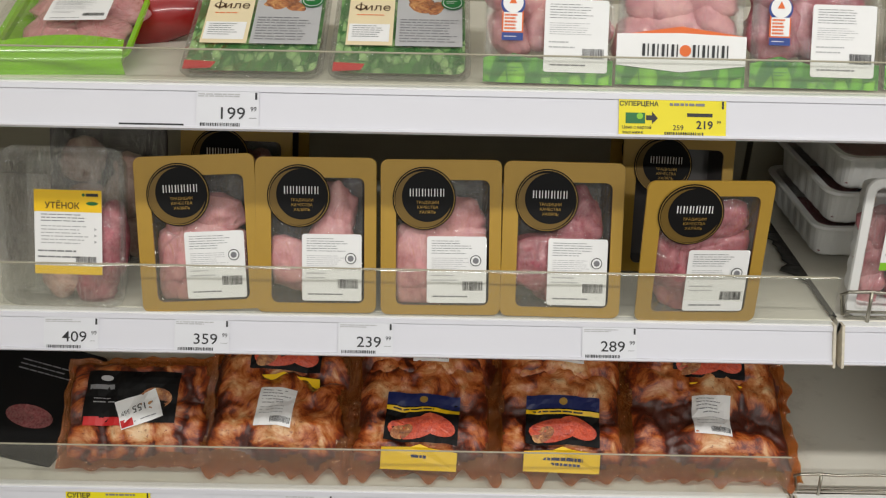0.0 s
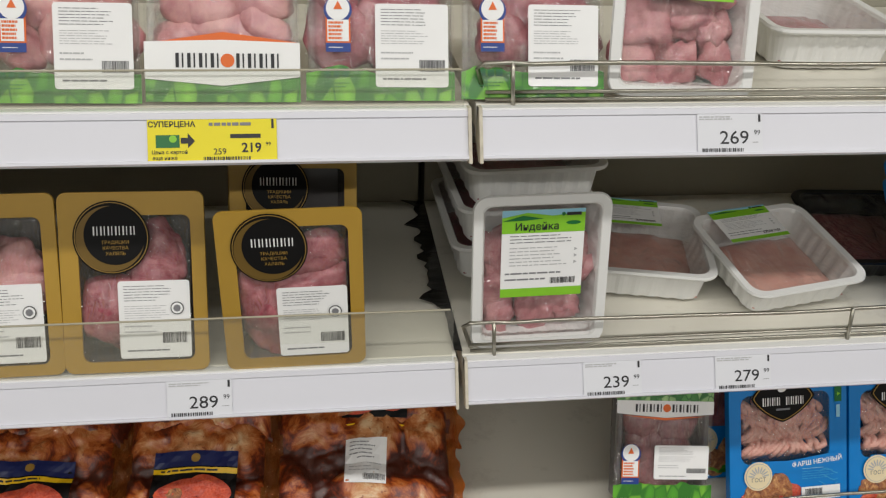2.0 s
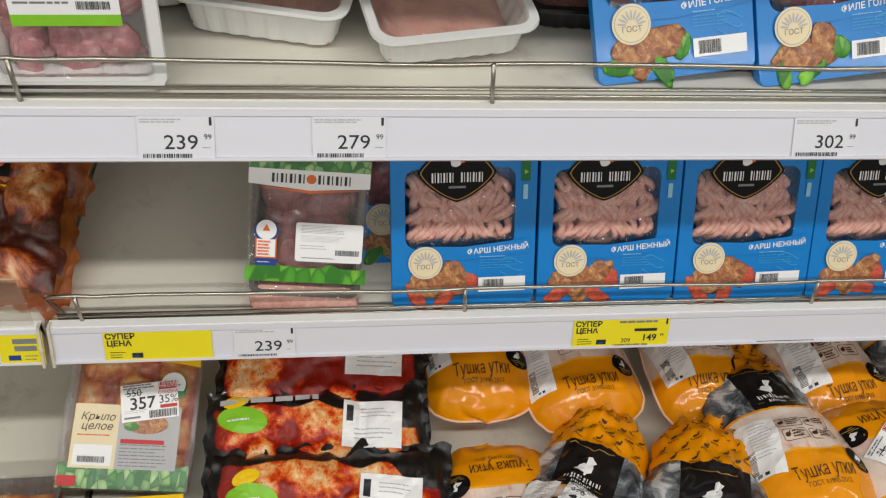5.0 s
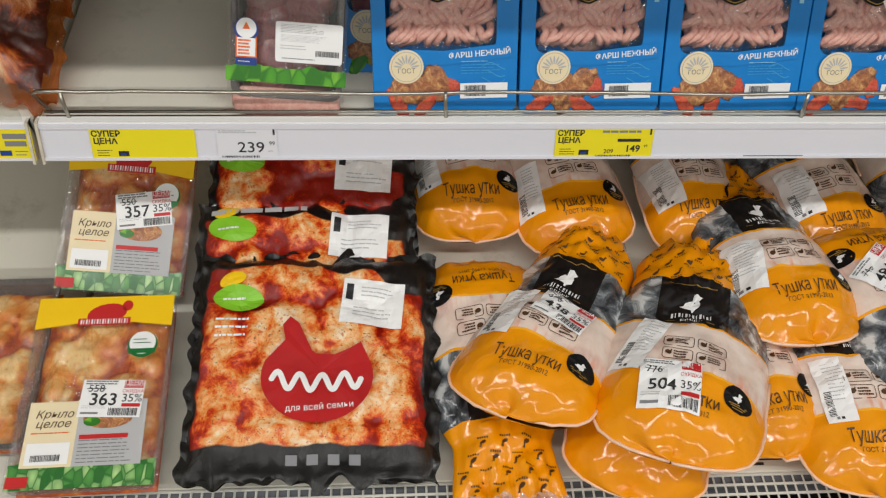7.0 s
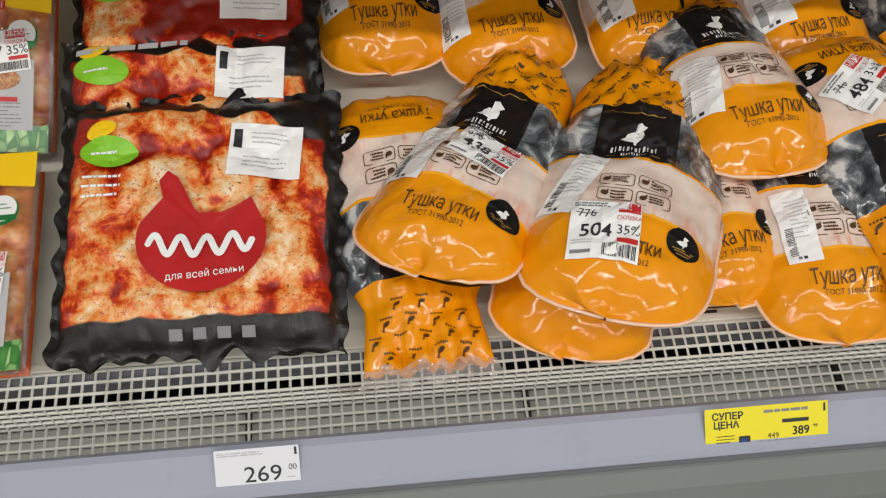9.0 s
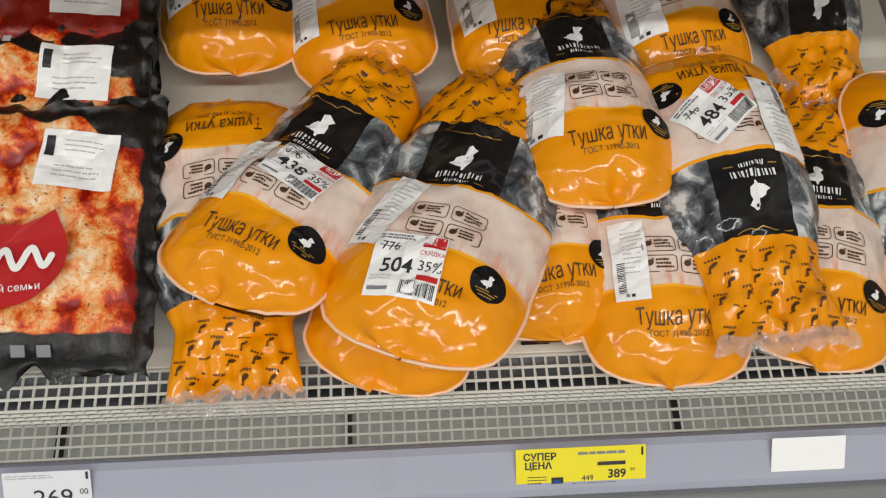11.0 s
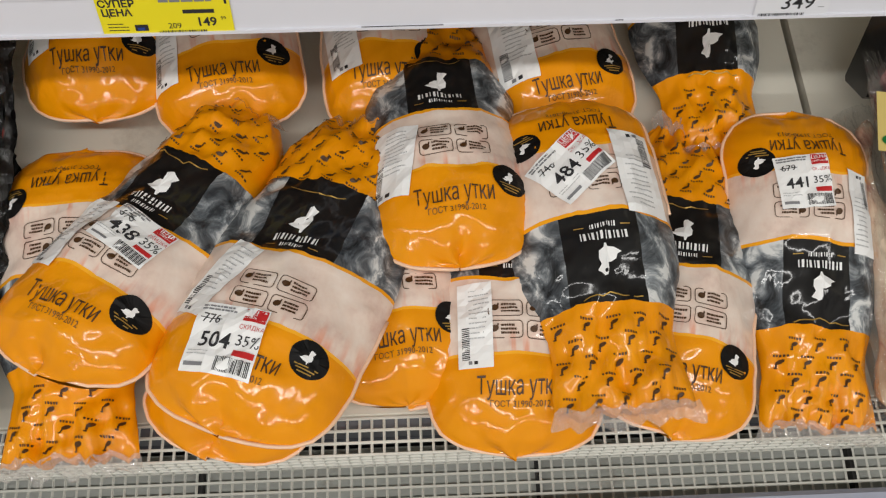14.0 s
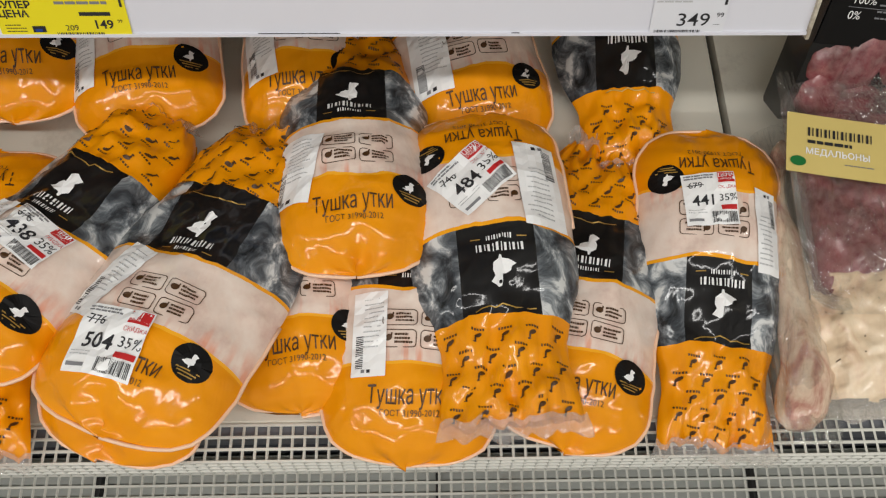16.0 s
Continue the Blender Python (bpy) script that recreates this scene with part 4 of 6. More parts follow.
def discount_label(t, height, cx, cy, rot, old, price, seed, w=0.064, h=0.058, lift=0.0032):
    s = Sheet(height, (cx, cy), rot)
    s.rect(0, 0, w, h, PAPER, lift, 0.007)
    k, up = w / 0.064, lift + 0.0006
    s.lines(-0.011 * k, h * 0.42, 0.036 * k, 0.006, 2, GREY_INK, seed, up, 0.55)
    s.text(old, -0.017 * k, h * 0.25, 0.0115 * k, INK, lift=up)
    s.rect(-0.017 * k, h * 0.25, 0.02 * k, 0.0007, INK, up + 0.0002)
    s.text(price, -0.008 * k, -h * 0.05, 0.0195 * k, INK, lift=up, bold=0.012)
    s.rect(0.021 * k, h * 0.38, 0.020 * k, h * 0.2, RED_INK, up)
    s.text("ЦЕНА", 0.021 * k, h * 0.415, 0.0072 * k, WHITE_INK, lift=up + 0.0005, bold=0.01)
    s.text("СНИЖЕНА", 0.021 * k, h * 0.335, 0.0038 * k, WHITE_INK, lift=up + 0.0005)
    s.text("СКИДКА", 0.021 * k, h * 0.19, 0.0052 * k, RED_INK, lift=up)
    s.text("35%", 0.021 * k, 0.0, 0.013 * k, INK, lift=up)
    s.rect(0.021 * k, -h * 0.18, 0.019 * k, h * 0.09, RED_INK, up)
    s.lines(-0.016 * k, -h * 0.24, 0.026 * k, h * 0.1, 2, PALE_INK, seed + 1, up)
    s.bars(0.014 * k, -h * 0.36, 0.03 * k, h * 0.2, INK, seed, up)
    s.rect(-0.02 * k, -h * 0.4, 0.018 * k, h * 0.05, GREY_INK, up)
    return s.build("discount_label", t, f"white discount sticker reading {price} and 35%")


# under layer, rows at the back, then the bags lying on top
t, z_ = duck_bag((0.948, 0.900, 0.476), (0.963, 0.592, 0.455), 0.166, 1, "orange printed duck bag half hidden, tail towards the front", length=0.315, ridge=0.012)
t, z_ = duck_bag((1.088, 0.586, 0.462), (1.188, 0.864, 0.45), 0.16, 2, "orange printed duck bag lying under another one", length=0.30)
t, z_ = duck_bag((1.268, 0.623, 0.466), (1.242, 0.922, 0.455), 0.15, 3, "orange printed duck bag with clear skin window", length=0.315, tall=0.046)
t, z_ = duck_bag((1.363, 0.574, 0.466), (1.381, 0.869, 0.47), 0.165, 4, "orange printed duck bag with long white weight label", tall=0.046)
paper_label(t, z_, -0.039, 0.110, 0.031, 0.081, 2, 4)
t, z_ = duck_bag((1.505, 0.588, 0.46), (1.562, 0.882, 0.455), 0.15, 5, "orange printed duck bag beneath a reversed bag", tall=0.042)
t, z_ = duck_bag((0.952, 0.940, 0.472), (0.931, 1.229, 0.49), 0.156, 6, "orange printed duck bag standing in the back row")
paper_label(t, z_, -0.054, 0.100, 0.030, 0.075, 3, 6)
t, z_ = duck_bag((1.098, 0.920, 0.470), (1.046, 1.205, 0.49), 0.16, 7, "orange duck bag with white label in back row")
paper_label(t, z_, -0.058, 0.092, 0.030, 0.078, -6, 7)
t, z_ = duck_bag((1.258, 0.920, 0.462), (1.242, 1.220, 0.49), 0.14, 8, "orange duck bag half covered in the back row")
paper_label(t, z_, -0.045, 0.095, 0.034, 0.075, 6, 8)
t, z_ = duck_bag((1.453, 0.902, 0.458), (1.390, 1.195, 0.49), 0.16, 9, "orange duck bag with white label near the back")
paper_label(t, z_, -0.044, 0.105, 0.040, 0.080, -4, 9)
t, z_ = duck_bag((1.598, 1.207, 0.462), (1.603, 0.907, 0.448), 0.15, 10, "orange duck bag in back row, tail towards the front", length=0.315, ridge=0.012)
t, z_ = duck_bag((0.956, 0.643, 0.534), (1.099, 0.907, 0.466), 0.166, 11, "orange duck bag with discount sticker reading 438", lift=0.030)
paper_label(t, z_, -0.045, 0.120, 0.036, 0.086, -7, 11)
discount_label(t, z_, 0.014, 0.133, -8, "676", "438", 11, 0.061, 0.047)
t, z_ = duck_bag((1.114, 0.584, 0.54), (1.220, 0.865, 0.484), 0.184, 12, "orange duck bag with discount sticker reading 504", length=0.345, lift=0.026)
paper_label(t, z_, -0.050, 0.121, 0.032, 0.082, -20, 12)
discount_label(t, z_, -0.015, 0.062, 4, "776", "504", 12, 0.062, 0.060)
t, z_ = duck_bag((1.319, 0.733, 0.524), (1.303, 1.033, 0.47), 0.16, 13, "orange duck bag resting on the bags behind it", lift=0.012)
paper_label(t, z_, -0.054, 0.102, 0.042, 0.080, -11, 13)
t, z_ = duck_bag((1.434, 0.924, 0.498), (1.454, 0.625, 0.512), 0.164, 14, "orange duck bag with discount sticker reading 484, tail foremost", length=0.328, ridge=0.012)
paper_label(t, z_, -0.048, 0.110, 0.042, 0.092, 2, 14)
discount_label(t, z_, 0.016, 0.104, 219, "746", "484", 14, 0.063, 0.055)
t, z_ = duck_bag((1.678, 0.920, 0.474), (1.652, 0.621, 0.442), 0.148, 15, "orange duck bag with discount sticker reading 441, tail foremost", length=0.328, tall=0.044, ridge=0.012)
paper_label(t, z_, -0.049, 0.120, 0.026, 0.085, 2, 15)
discount_label(t, z_, 0.010, 0.095, 185, "679", "441", 15, 0.050, 0.056)

# ---- packs ----
def tray(parent, w, h, d, mat, r=0.018, rim=0.008, taper=0.008, ribs=0.0, name="tray", label=""):
    """A moulded tray seen from its open side: rim in the plane z = 0, walls going back to z = -d, hollow inside."""
    def ring(inset, z, wave=0.0):
        pts = rounded(w - 2 * inset, h - 2 * inset, max(0.003, r - inset * 0.6), 0, h / 2, 6)
        if not ribs:
            return [(x, y, z) for x, y in pts]
        out = []
        for (xa, ya), (xb, yb) in zip(pts, pts[1:] + pts[:1]):
            n = 24 if math.hypot(xb - xa, yb - ya) > 0.03 else 1
            for k in range(n):
                x, y = xa + (xb - xa) * k / n, ya + (yb - ya) * k / n
                push = wave * (1 if (k // 2) % 2 else 0) if n > 1 else 0
                out.append((x * (1 + push / w * 2), h / 2 + (y - h / 2) * (1 + push / h * 2), z))
        return out
    rings = [ring(taper + rim, -d, ribs), ring(taper + rim - 0.003, -d + 0.003, ribs), ring(rim + 0.001, -0.008, ribs), ring(rim, -0.006), ring(0.001, -0.005), ring(0, -0.003), ring(0.001, 0), ring(rim, -0.0005), ring(rim + 0.002, -0.004), ring(rim + 0.003, -0.010, ribs), ring(taper + rim + 0.001, -d + 0.004, ribs)]
    v, f = loft(rings, True, True)
    return link_mesh(name, v, f, [mat], parent=parent, label=label)


def pane(parent, w, h, cy, z, mat=None, name="film", r=0.01, sag=0.0):
    """Tight, slightly uneven clear film over a window."""
    n = 10
    verts, faces = [], []
    for j in range(n + 1):
        for i in range(n + 1):
            x, y = -w / 2 + w * i / n, cy - h / 2 + h * j / n
            e = min(1, 4 * min(i, j, n - i, n - j) / n)
            verts.append((x, y, z - sag * e + 0.0012 * wob(x * 40, y * 40, w * 100) * e))
    for j in range(n):
        for i in range(n):
            faces.append((j * (n + 1) + i, j * (n + 1) + i + 1, (j + 1) * (n + 1) + i + 1, (j + 1) * (n + 1) + i))
    ob = link_mesh(name, verts, faces, [mat or FILM], parent=parent, smooth=True)
    ob.visible_shadow = False
    return ob


def meat_bed(parent, w, h, cy, z0, depth, n, mat, seed, size=0.018, name="meat", rough=0.3):
    rng_ = random.Random(seed)
    spots = []
    cols = max(1, round(w / (size * 1.5)))
    rows = max(1, round(h / (size * 1.5)))
    for j in range(rows):
        for i in range(cols):
            x = -w / 2 + w * (i + 0.5) / cols + rng_.uniform(-0.36, 0.36) * size
            y = cy - h / 2 + h * (j + 0.5) / rows + rng_.uniform(-0.36, 0.36) * size
            s = size * rng_.uniform(0.85, 1.3)
            s = min(s, w / 2 - abs(x) + size * 0.45)
            spots.append(((x, y, z0 - depth * 0.5 + rng_.uniform(-0.1, 0.1) * depth), (s * rng_.uniform(0.8, 1.35), s * rng_.uniform(0.7, 1.15), depth * 0.5)))
    for k, spot in enumerate(spots):
        v, f = lumps([spot], seed + k * 1.37, rough, 3 if n > 1 else 2)
        link_mesh("meat_piece", v, f, [mat], parent=parent, smooth=True)


def ring_plate(parent, w, h, cx, cy, iw, ih, mat, z=0.0, thick=0.0025, r=0.01, ir=0.008, name="sleeve", label="", fold=0.0, oy=None):
    """A card front with a window cut through it; fold: depth of the sides bent back."""
    outer, inner = rounded(w, h, r, 0, h / 2, 7), rounded(iw, ih, ir, cx, cy, 7)
    rings = [[(x, y, z - thick) for x, y in inner], [(x, y, z) for x, y in inner], [(x, y, z) for x, y in outer]]
    o2 = rounded(w + 0.0008, h + 0.0008, r, 0, h / 2, 7)
    rings += [[(x, y, z - 0.001) for x, y in o2], [(x, y, z - max(thick, fold)) for x, y in o2]]
    v, f = loft(rings)
    return link_mesh(name, v, f, [mat], parent=parent, label=label)


def white_label(parent, cx, cy, w, h, z, seed, name="label", bar=True):
    s = Sheet(lambda x, y: z)
    s.card(cx, cy, w, h, PAPER, 0.003, 0.0006)
    s.lines(cx - w * 0.08, cy + h * 0.34, w * 0.68, h * 0.22, 6, GREY_INK, seed, 0.0010, 0.22).lines(cx - w * 0.08, cy + h * 0.10, w * 0.68, h * 0.18, 6, PALE_INK, seed + 5, 0.0010, 0.24)
    s.lines(cx - w * 0.2, cy - h * 0.12, w * 0.45, h * 0.14, 2, PALE_INK, seed + 1, 0.0010)
    if bar:
        s.bars(cx + w * 0.27, cy - h * 0.24, w * 0.34, h * 0.14, INK, seed, 0.0010)
    s.lines(cx - w * 0.05, cy - h * 0.4, w * 0.7, h * 0.08, 1, GREY_INK, seed + 2, 0.0010)
    return s.build(name, parent, "white printed product label")


def halal_pack(p0, p1, seed, mat, label, w=0.139, h=0.180, twist=0.0, front=True):
    t = thing("meat_pack", lay(p0, p1, twist), label, "meat pack", "gold sleeved packs")
    tray(t, w - 0.006, h - 0.006, 0.045, GREY_TRAY, 0.016)
    ring_plate(t, w, h, 0.002, 0.084, 0.108, 0.146, GOLD, 0.002, 0.003, 0.009, 0.008, "gold_sleeve", "matt gold card sleeve")
    if front:
        rng_ = random.Random(seed)
        for c, r_ in (((-0.026, 0.062, -0.016), (0.032, 0.050, 0.016)), ((0.016, 0.080, -0.018), (0.027, 0.056, 0.016)), ((0.0, 0.034, -0.018), (0.042, 0.024, 0.016)), ((0.022, 0.118, -0.019), (0.024, 0.032, 0.014))):
            v, f = lumps([((c[0] + rng_.uniform(-0.004, 0.004), c[1] + rng_.uniform(-0.006, 0.004), c[2]), (r_[0] * rng_.uniform(0.9, 1.1), r_[1] * rng_.uniform(0.9, 1.1), r_[2]))], seed + c[1] * 50, 0.28, 4)
            v = [(max(-0.052, min(0.053, x)), max(0.012, min(0.155, y)), z) for x, y, z in v]
            link_mesh("meat_piece", v, f, [mat], parent=t, smooth=True)
        pane(t, 0.108, 0.148, 0.0855, 0.0008)
    s = Sheet(lambda x, y: 0.0025)
    s.disc(-0.0195, 0.1355, 0.0365, 0.0365, BLACK_PRINT, 0.0010, 40)
    s.disc(-0.0195, 0.1355, 0.0350, 0.0350, GOLD_LINE, 0.0014, 40).disc(-0.0195, 0.1355, 0.0343, 0.0343, BLACK_PRINT, 0.0017, 40)
    s.disc(-0.0205, 0.1345, 0.0325, 0.0325, DIM_GOLD, 0.0020, 40).disc(-0.0160, 0.1378, 0.0292, 0.0292, BLACK_PRINT, 0.0024, 40)
    s.marks(-0.0165, 0.1425, 6, 0.042, 0.0088, WHITE_INK, 0.0030, 0.06)
    for k, line in enumerate(("ТРАДИЦИИ", "КАЧЕСТВА", "ХАЛЯЛЬ")):
        s.text(line, -0.0155, 0.1310 - 0.0056 * k, 0.0046, GOLD_LINE, lift=0.0030)
    s.build("round_emblem", t, "round black emblem with gold crescent")
    if front:
        white_label(t, 0.0185, 0.053, 0.069, 0.078, 0.0025, seed)
        q = Sheet(lambda x, y: 0.0035)
        q.disc(0.0185 + 0.022, 0.064, 0.0065, 0.0065, INK, 0.001, 16).disc(0.0185 + 0.022, 0.064, 0.0056, 0.0056, PAPER, 0.0014, 16).disc(0.0185 + 0.022, 0.064, 0.0036, 0.0036, GREY_INK, 0.0018, 8)
        q.build("seal", t)
    return t


for k, (p0, p1, mat, what) in enumerate((((-0.277, 0.919, 0.970), (-0.287, 0.986, 1.137), PINK_MEAT, "pale poultry fillet"), ((-0.145, 0.919, 0.970), (-0.146, 0.985, 1.137), PINK_MEAT, "pink poultry pieces"),
                                         ((0.000, 0.919, 0.970), (-0.002, 0.985, 1.137), PINK_MEAT, "poultry drumsticks"), ((0.139, 0.919, 0.970), (0.140, 0.985, 1.137), RED_MEAT, "dark red goulash meat"),
                                         ((0.2965, 0.919, 0.969), (0.2935, 0.926, 1.142), RED_MEAT, "red goulash meat"))):
    halal_pack(p0, p1, 30 + k, mat, f"gold sleeved tray of {what} on shelf", h=0.180 if k < 4 else 0.174)
for k, (x, y) in enumerate(((-0.262, 1.03), (0.292, 1.03), (0.286, 1.085), (-0.25, 1.10))):
    halal_pack((x, y, 0.970), (x + 0.004, y + 0.060, 1.140), 40 + k, RED_MEAT, "gold sleeved meat tray in the back row", front=k == 0)


def shef_label(parent, cx, cy, w, h, z, word, top, seed, ink=INK):
    s = Sheet(lambda x, y: z)
    s.rect(cx, cy, w, h, PAPER, 0.0006)
    s.rect(cx, cy + h * 0.37, w, h * 0.26, top, 0.0010).rect(cx, cy - h * 0.45, w, h * 0.1, top, 0.0010)
    if top is GREEN_INK:
        s.poly([(cx - w / 2, cy + h * 0.42), (cx - w * 0.2, cy + h * 0.47), (cx + w * 0.1, cy + h * 0.43), (cx + w / 2, cy + h * 0.46), (cx + w / 2, cy + h / 2), (cx - w / 2, cy + h / 2)], SKY_INK, 0.0013)
        s.poly([(cx - w / 2, cy + h * 0.38), (cx - w * 0.25, cy + h * 0.44), (cx, cy + h * 0.40), (cx - w * 0.2, cy + h * 0.385)], DEEP_GREEN, 0.0014)
    s.disc(cx + w * 0.36, cy + h * 0.345, w * 0.09, h * 0.022, DEEP_GREEN, 0.0014, 14)
    s.rect(cx + w * 0.36, cy + h * 0.445, w * 0.18, h * 0.035, INK, 0.0015).disc(cx + w * 0.235, cy + h * 0.445, w * 0.024, w * 0.024, DEEP_GREEN, 0.0015, 10)
    s.text(word, cx - w * 0.08, cy + h * 0.31, w * 0.128, ink, lift=0.0017, bold=0.012)
    s.lines(cx, cy + h * 0.17, w * 0.8, h * 0.11, 3, GREY_INK, seed, 0.0010)
    s.lines(cx - w * 0.05, cy - h * 0.03, w * 0.7, h * 0.24, 6, PALE_INK, seed + 1, 0.0010)
    s.lines(cx - w * 0.1, cy - h * 0.26, w * 0.7, h * 0.14, 2, GREY_INK, seed + 2, 0.0010)
    for k in range(3):
        s.disc(cx + w * 0.4, cy + h * 0.04 - k * h * 0.075, w * 0.026, w * 0.026, PALE_INK, 0.0010, 3)
    s.bars(cx + w * 0.26, cy - h * 0.32, w * 0.3, h * 0.07, INK, seed, 0.0010)
    return s.build("label", parent, "white label with coloured bands")


def cubes_pack(p0, p1, seed, label, w=0.143, h=0.178, ly=0.11, lh=0.098, lw=0.084, rot=0.0, word="Индейка"):
    t = thing("meat_tray", lay(p0, p1, rot), label, "meat tray", "white trays")
    tray(t, w, h, 0.05, WHITE_TRAY, 0.016, 0.011, ribs=0.0014)
    meat_bed(t, w - 0.032, h * 0.66, h * 0.40, -0.011, 0.026, 3, CUBE_MEAT, seed, 0.0225, "meat_cubes", 0.75)
    pane(t, w - 0.02, h - 0.02, h / 2, -0.0004)
    shef_label(t, 0.0, ly, lw, lh, 0.001, word, GREEN_INK, seed)
    return t


cubes_pack((0.5505, 0.932, 0.970), (0.5475, 0.950, 1.142), 60, "white tray of pink turkey cubes standing upright", 0.145, 0.172, 0.109, 0.096, 0.086)
cubes_pack((0.664, 0.930, 1.247), (0.671, 0.972, 1.38), 61, "white tray of pink turkey cubes under clear film", ly=0.128, lw=0.086, lh=0.075)
t = thing("meat_tray", lay((-0.441, 0.920, 0.970), (-0.439, 0.986, 1.137)), "clear tray of duck pieces with yellow label", "meat tray")
tray(t, 0.146, 0.187, 0.045, CLEAR_TRAY, 0.02, 0.006)
meat_bed(t, 0.055, 0.10, 0.065, -0.003, 0.03, 3, SKIN_PACK, 71, 0.03, "pale_piece")
v, f = lumps([((0.045, 0.07, -0.018), (0.026, 0.055, 0.018)), ((0.03, 0.03, -0.018), (0.028, 0.024, 0.018))], 72)
link_mesh("dark_piece", v, f, [RED_MEAT], parent=t, smooth=True)
pane(t, 0.14, 0.18, 0.0935, -0.0002)
shef_label(t, 0.008, 0.088, 0.078, 0.098, 0.001, "УТЁНОК", YELLOW_INK, 73, BROWN_INK)
t = thing("meat_tray", lay((-0.42, 1.02, 0.970), (-0.415, 1.08, 1.142)), "clear film tray of duck behind another tray", "meat tray")
tray(t, 0.146, 0.187, 0.045, GREY_TRAY, 0.02, 0.006)
meat_bed(t, 0.1, 0.12, 0.08, -0.003, 0.03, 3, SKIN_PACK, 74, 0.03)
pane(t, 0.14, 0.18, 0.0935, -0.0002)


def open_tray(p0, p1, seed, label, w=0.155, h=0.19, d=0.045, mat=None, twist=0.0, tagged_label=True, stuff=None, rim_mat=None):
    t = thing("meat_tray", lay(p0, p1, twist), label, "meat tray", "white trays")
    tray(t, w, h, d, rim_mat or WHITE_TRAY, 0.022, 0.009, 0.009, ribs=0.0016)
    n = 16
    verts, faces = [], []
    iw, ih = w - 0.036, h - 0.045
    for j in range(n + 1):
        for i in range(n + 1):
            x, y = -iw / 2 + iw * i / n, 0.016 + ih * j / n
            e = min(1.0, 5 * min(i, j, n - i, n - j) / n)
            step = -0.003 if x > iw * 0.22 + 0.01 * wob(y * 40, seed) else 0.0
            verts.append((x, y, -d + 0.008 + 0.014 * e ** 0.6 + step + 0.002 * wob(x * 30, y * 30, seed)))
    for j in range(n):
        for i in range(n):
            faces.append((j * (n + 1) + i, j * (n + 1) + i + 1, (j + 1) * (n + 1) + i + 1, (j + 1) * (n + 1) + i))
    link_mesh("meat_slab", verts, faces, [mat or SLAB], parent=t, smooth=True)
    pane(t, w - 0.016, h - 0.016, h / 2, -0.001, sag=0.004)
    if tagged_label:
        shef_label(t, -0.012, h * 0.80, 0.080, 0.062, 0.0015, "", GREEN_INK, seed)
    return t


open_tray((0.692, 1.004, 1.013), (0.726, 1.166, 1.027), 80, "white ribbed tray of turkey slab lying on shelf", 0.166, 0.170, 0.043)
open_tray((0.877, 0.966, 1.009), (0.851, 1.112, 1.036), 81, "white ribbed tray of turkey slab tilted towards front", 0.160, 0.156, 0.040)
for k, z in enumerate((1.030, 1.080, 1.130)):
    open_tray((0.555 + 0.005 * k, 1.045 - 0.004 * k, z), (0.551, 1.245, z + 0.003), 82 + k, "white ribbed meat tray in a stack", 0.168, 0.20, 0.048, RED_MEAT, tagged_label=False)
open_tray((0.862, 1.005, 1.292), (0.868, 1.19, 1.30), 86, "white ribbed tray on the upper shelf", 0.15, 0.19, 0.046, RED_MEAT, tagged_label=False)
open_tray((1.021, 1.03, 1.001), (1.030, 1.20, 1.020), 87, "black plastic tray of dark meat beside blue packs", 0.15, 0.175, 0.032, BEEF, tagged_label=False, rim_mat=BLACK_TRAY)


def strands(seed, w, h):
    """Extruded mince: wavy strands lying side by side in looping rows."""
    rng_ = random.Random(seed)
    bits = []
    rows = 4
    for r in range(rows):
        y0 = h * (0.16 + 0.23 * r)
        n = 15
        for k in range(n):
            x = -w / 2 + w * (k + 0.5) / n
            lean = rng_.uniform(-0.003, 0.005) + 0.009 * math.sin(k * 0.45 + r * 1.9)
            amp = h * 0.19 * rng_.uniform(0.8, 1.15) * (1 - 0.25 * abs(x) / (w / 2))
            pts = []
            for q in range(7):
                a = -1 + 2 * q / 6
                pts.append((x + lean * a * 1.6 + 0.003 * math.sin(a * 3 + k), y0 + amp * a, 0.011 * (1 - a * a) + 0.004 * rng_.random() - 0.004 * r))
            bits.append(tube(pts, 0.0044, 6))
    return join(*bits)


STRANDS = [strands(k, 0.104, 0.068) for k in range(3)]


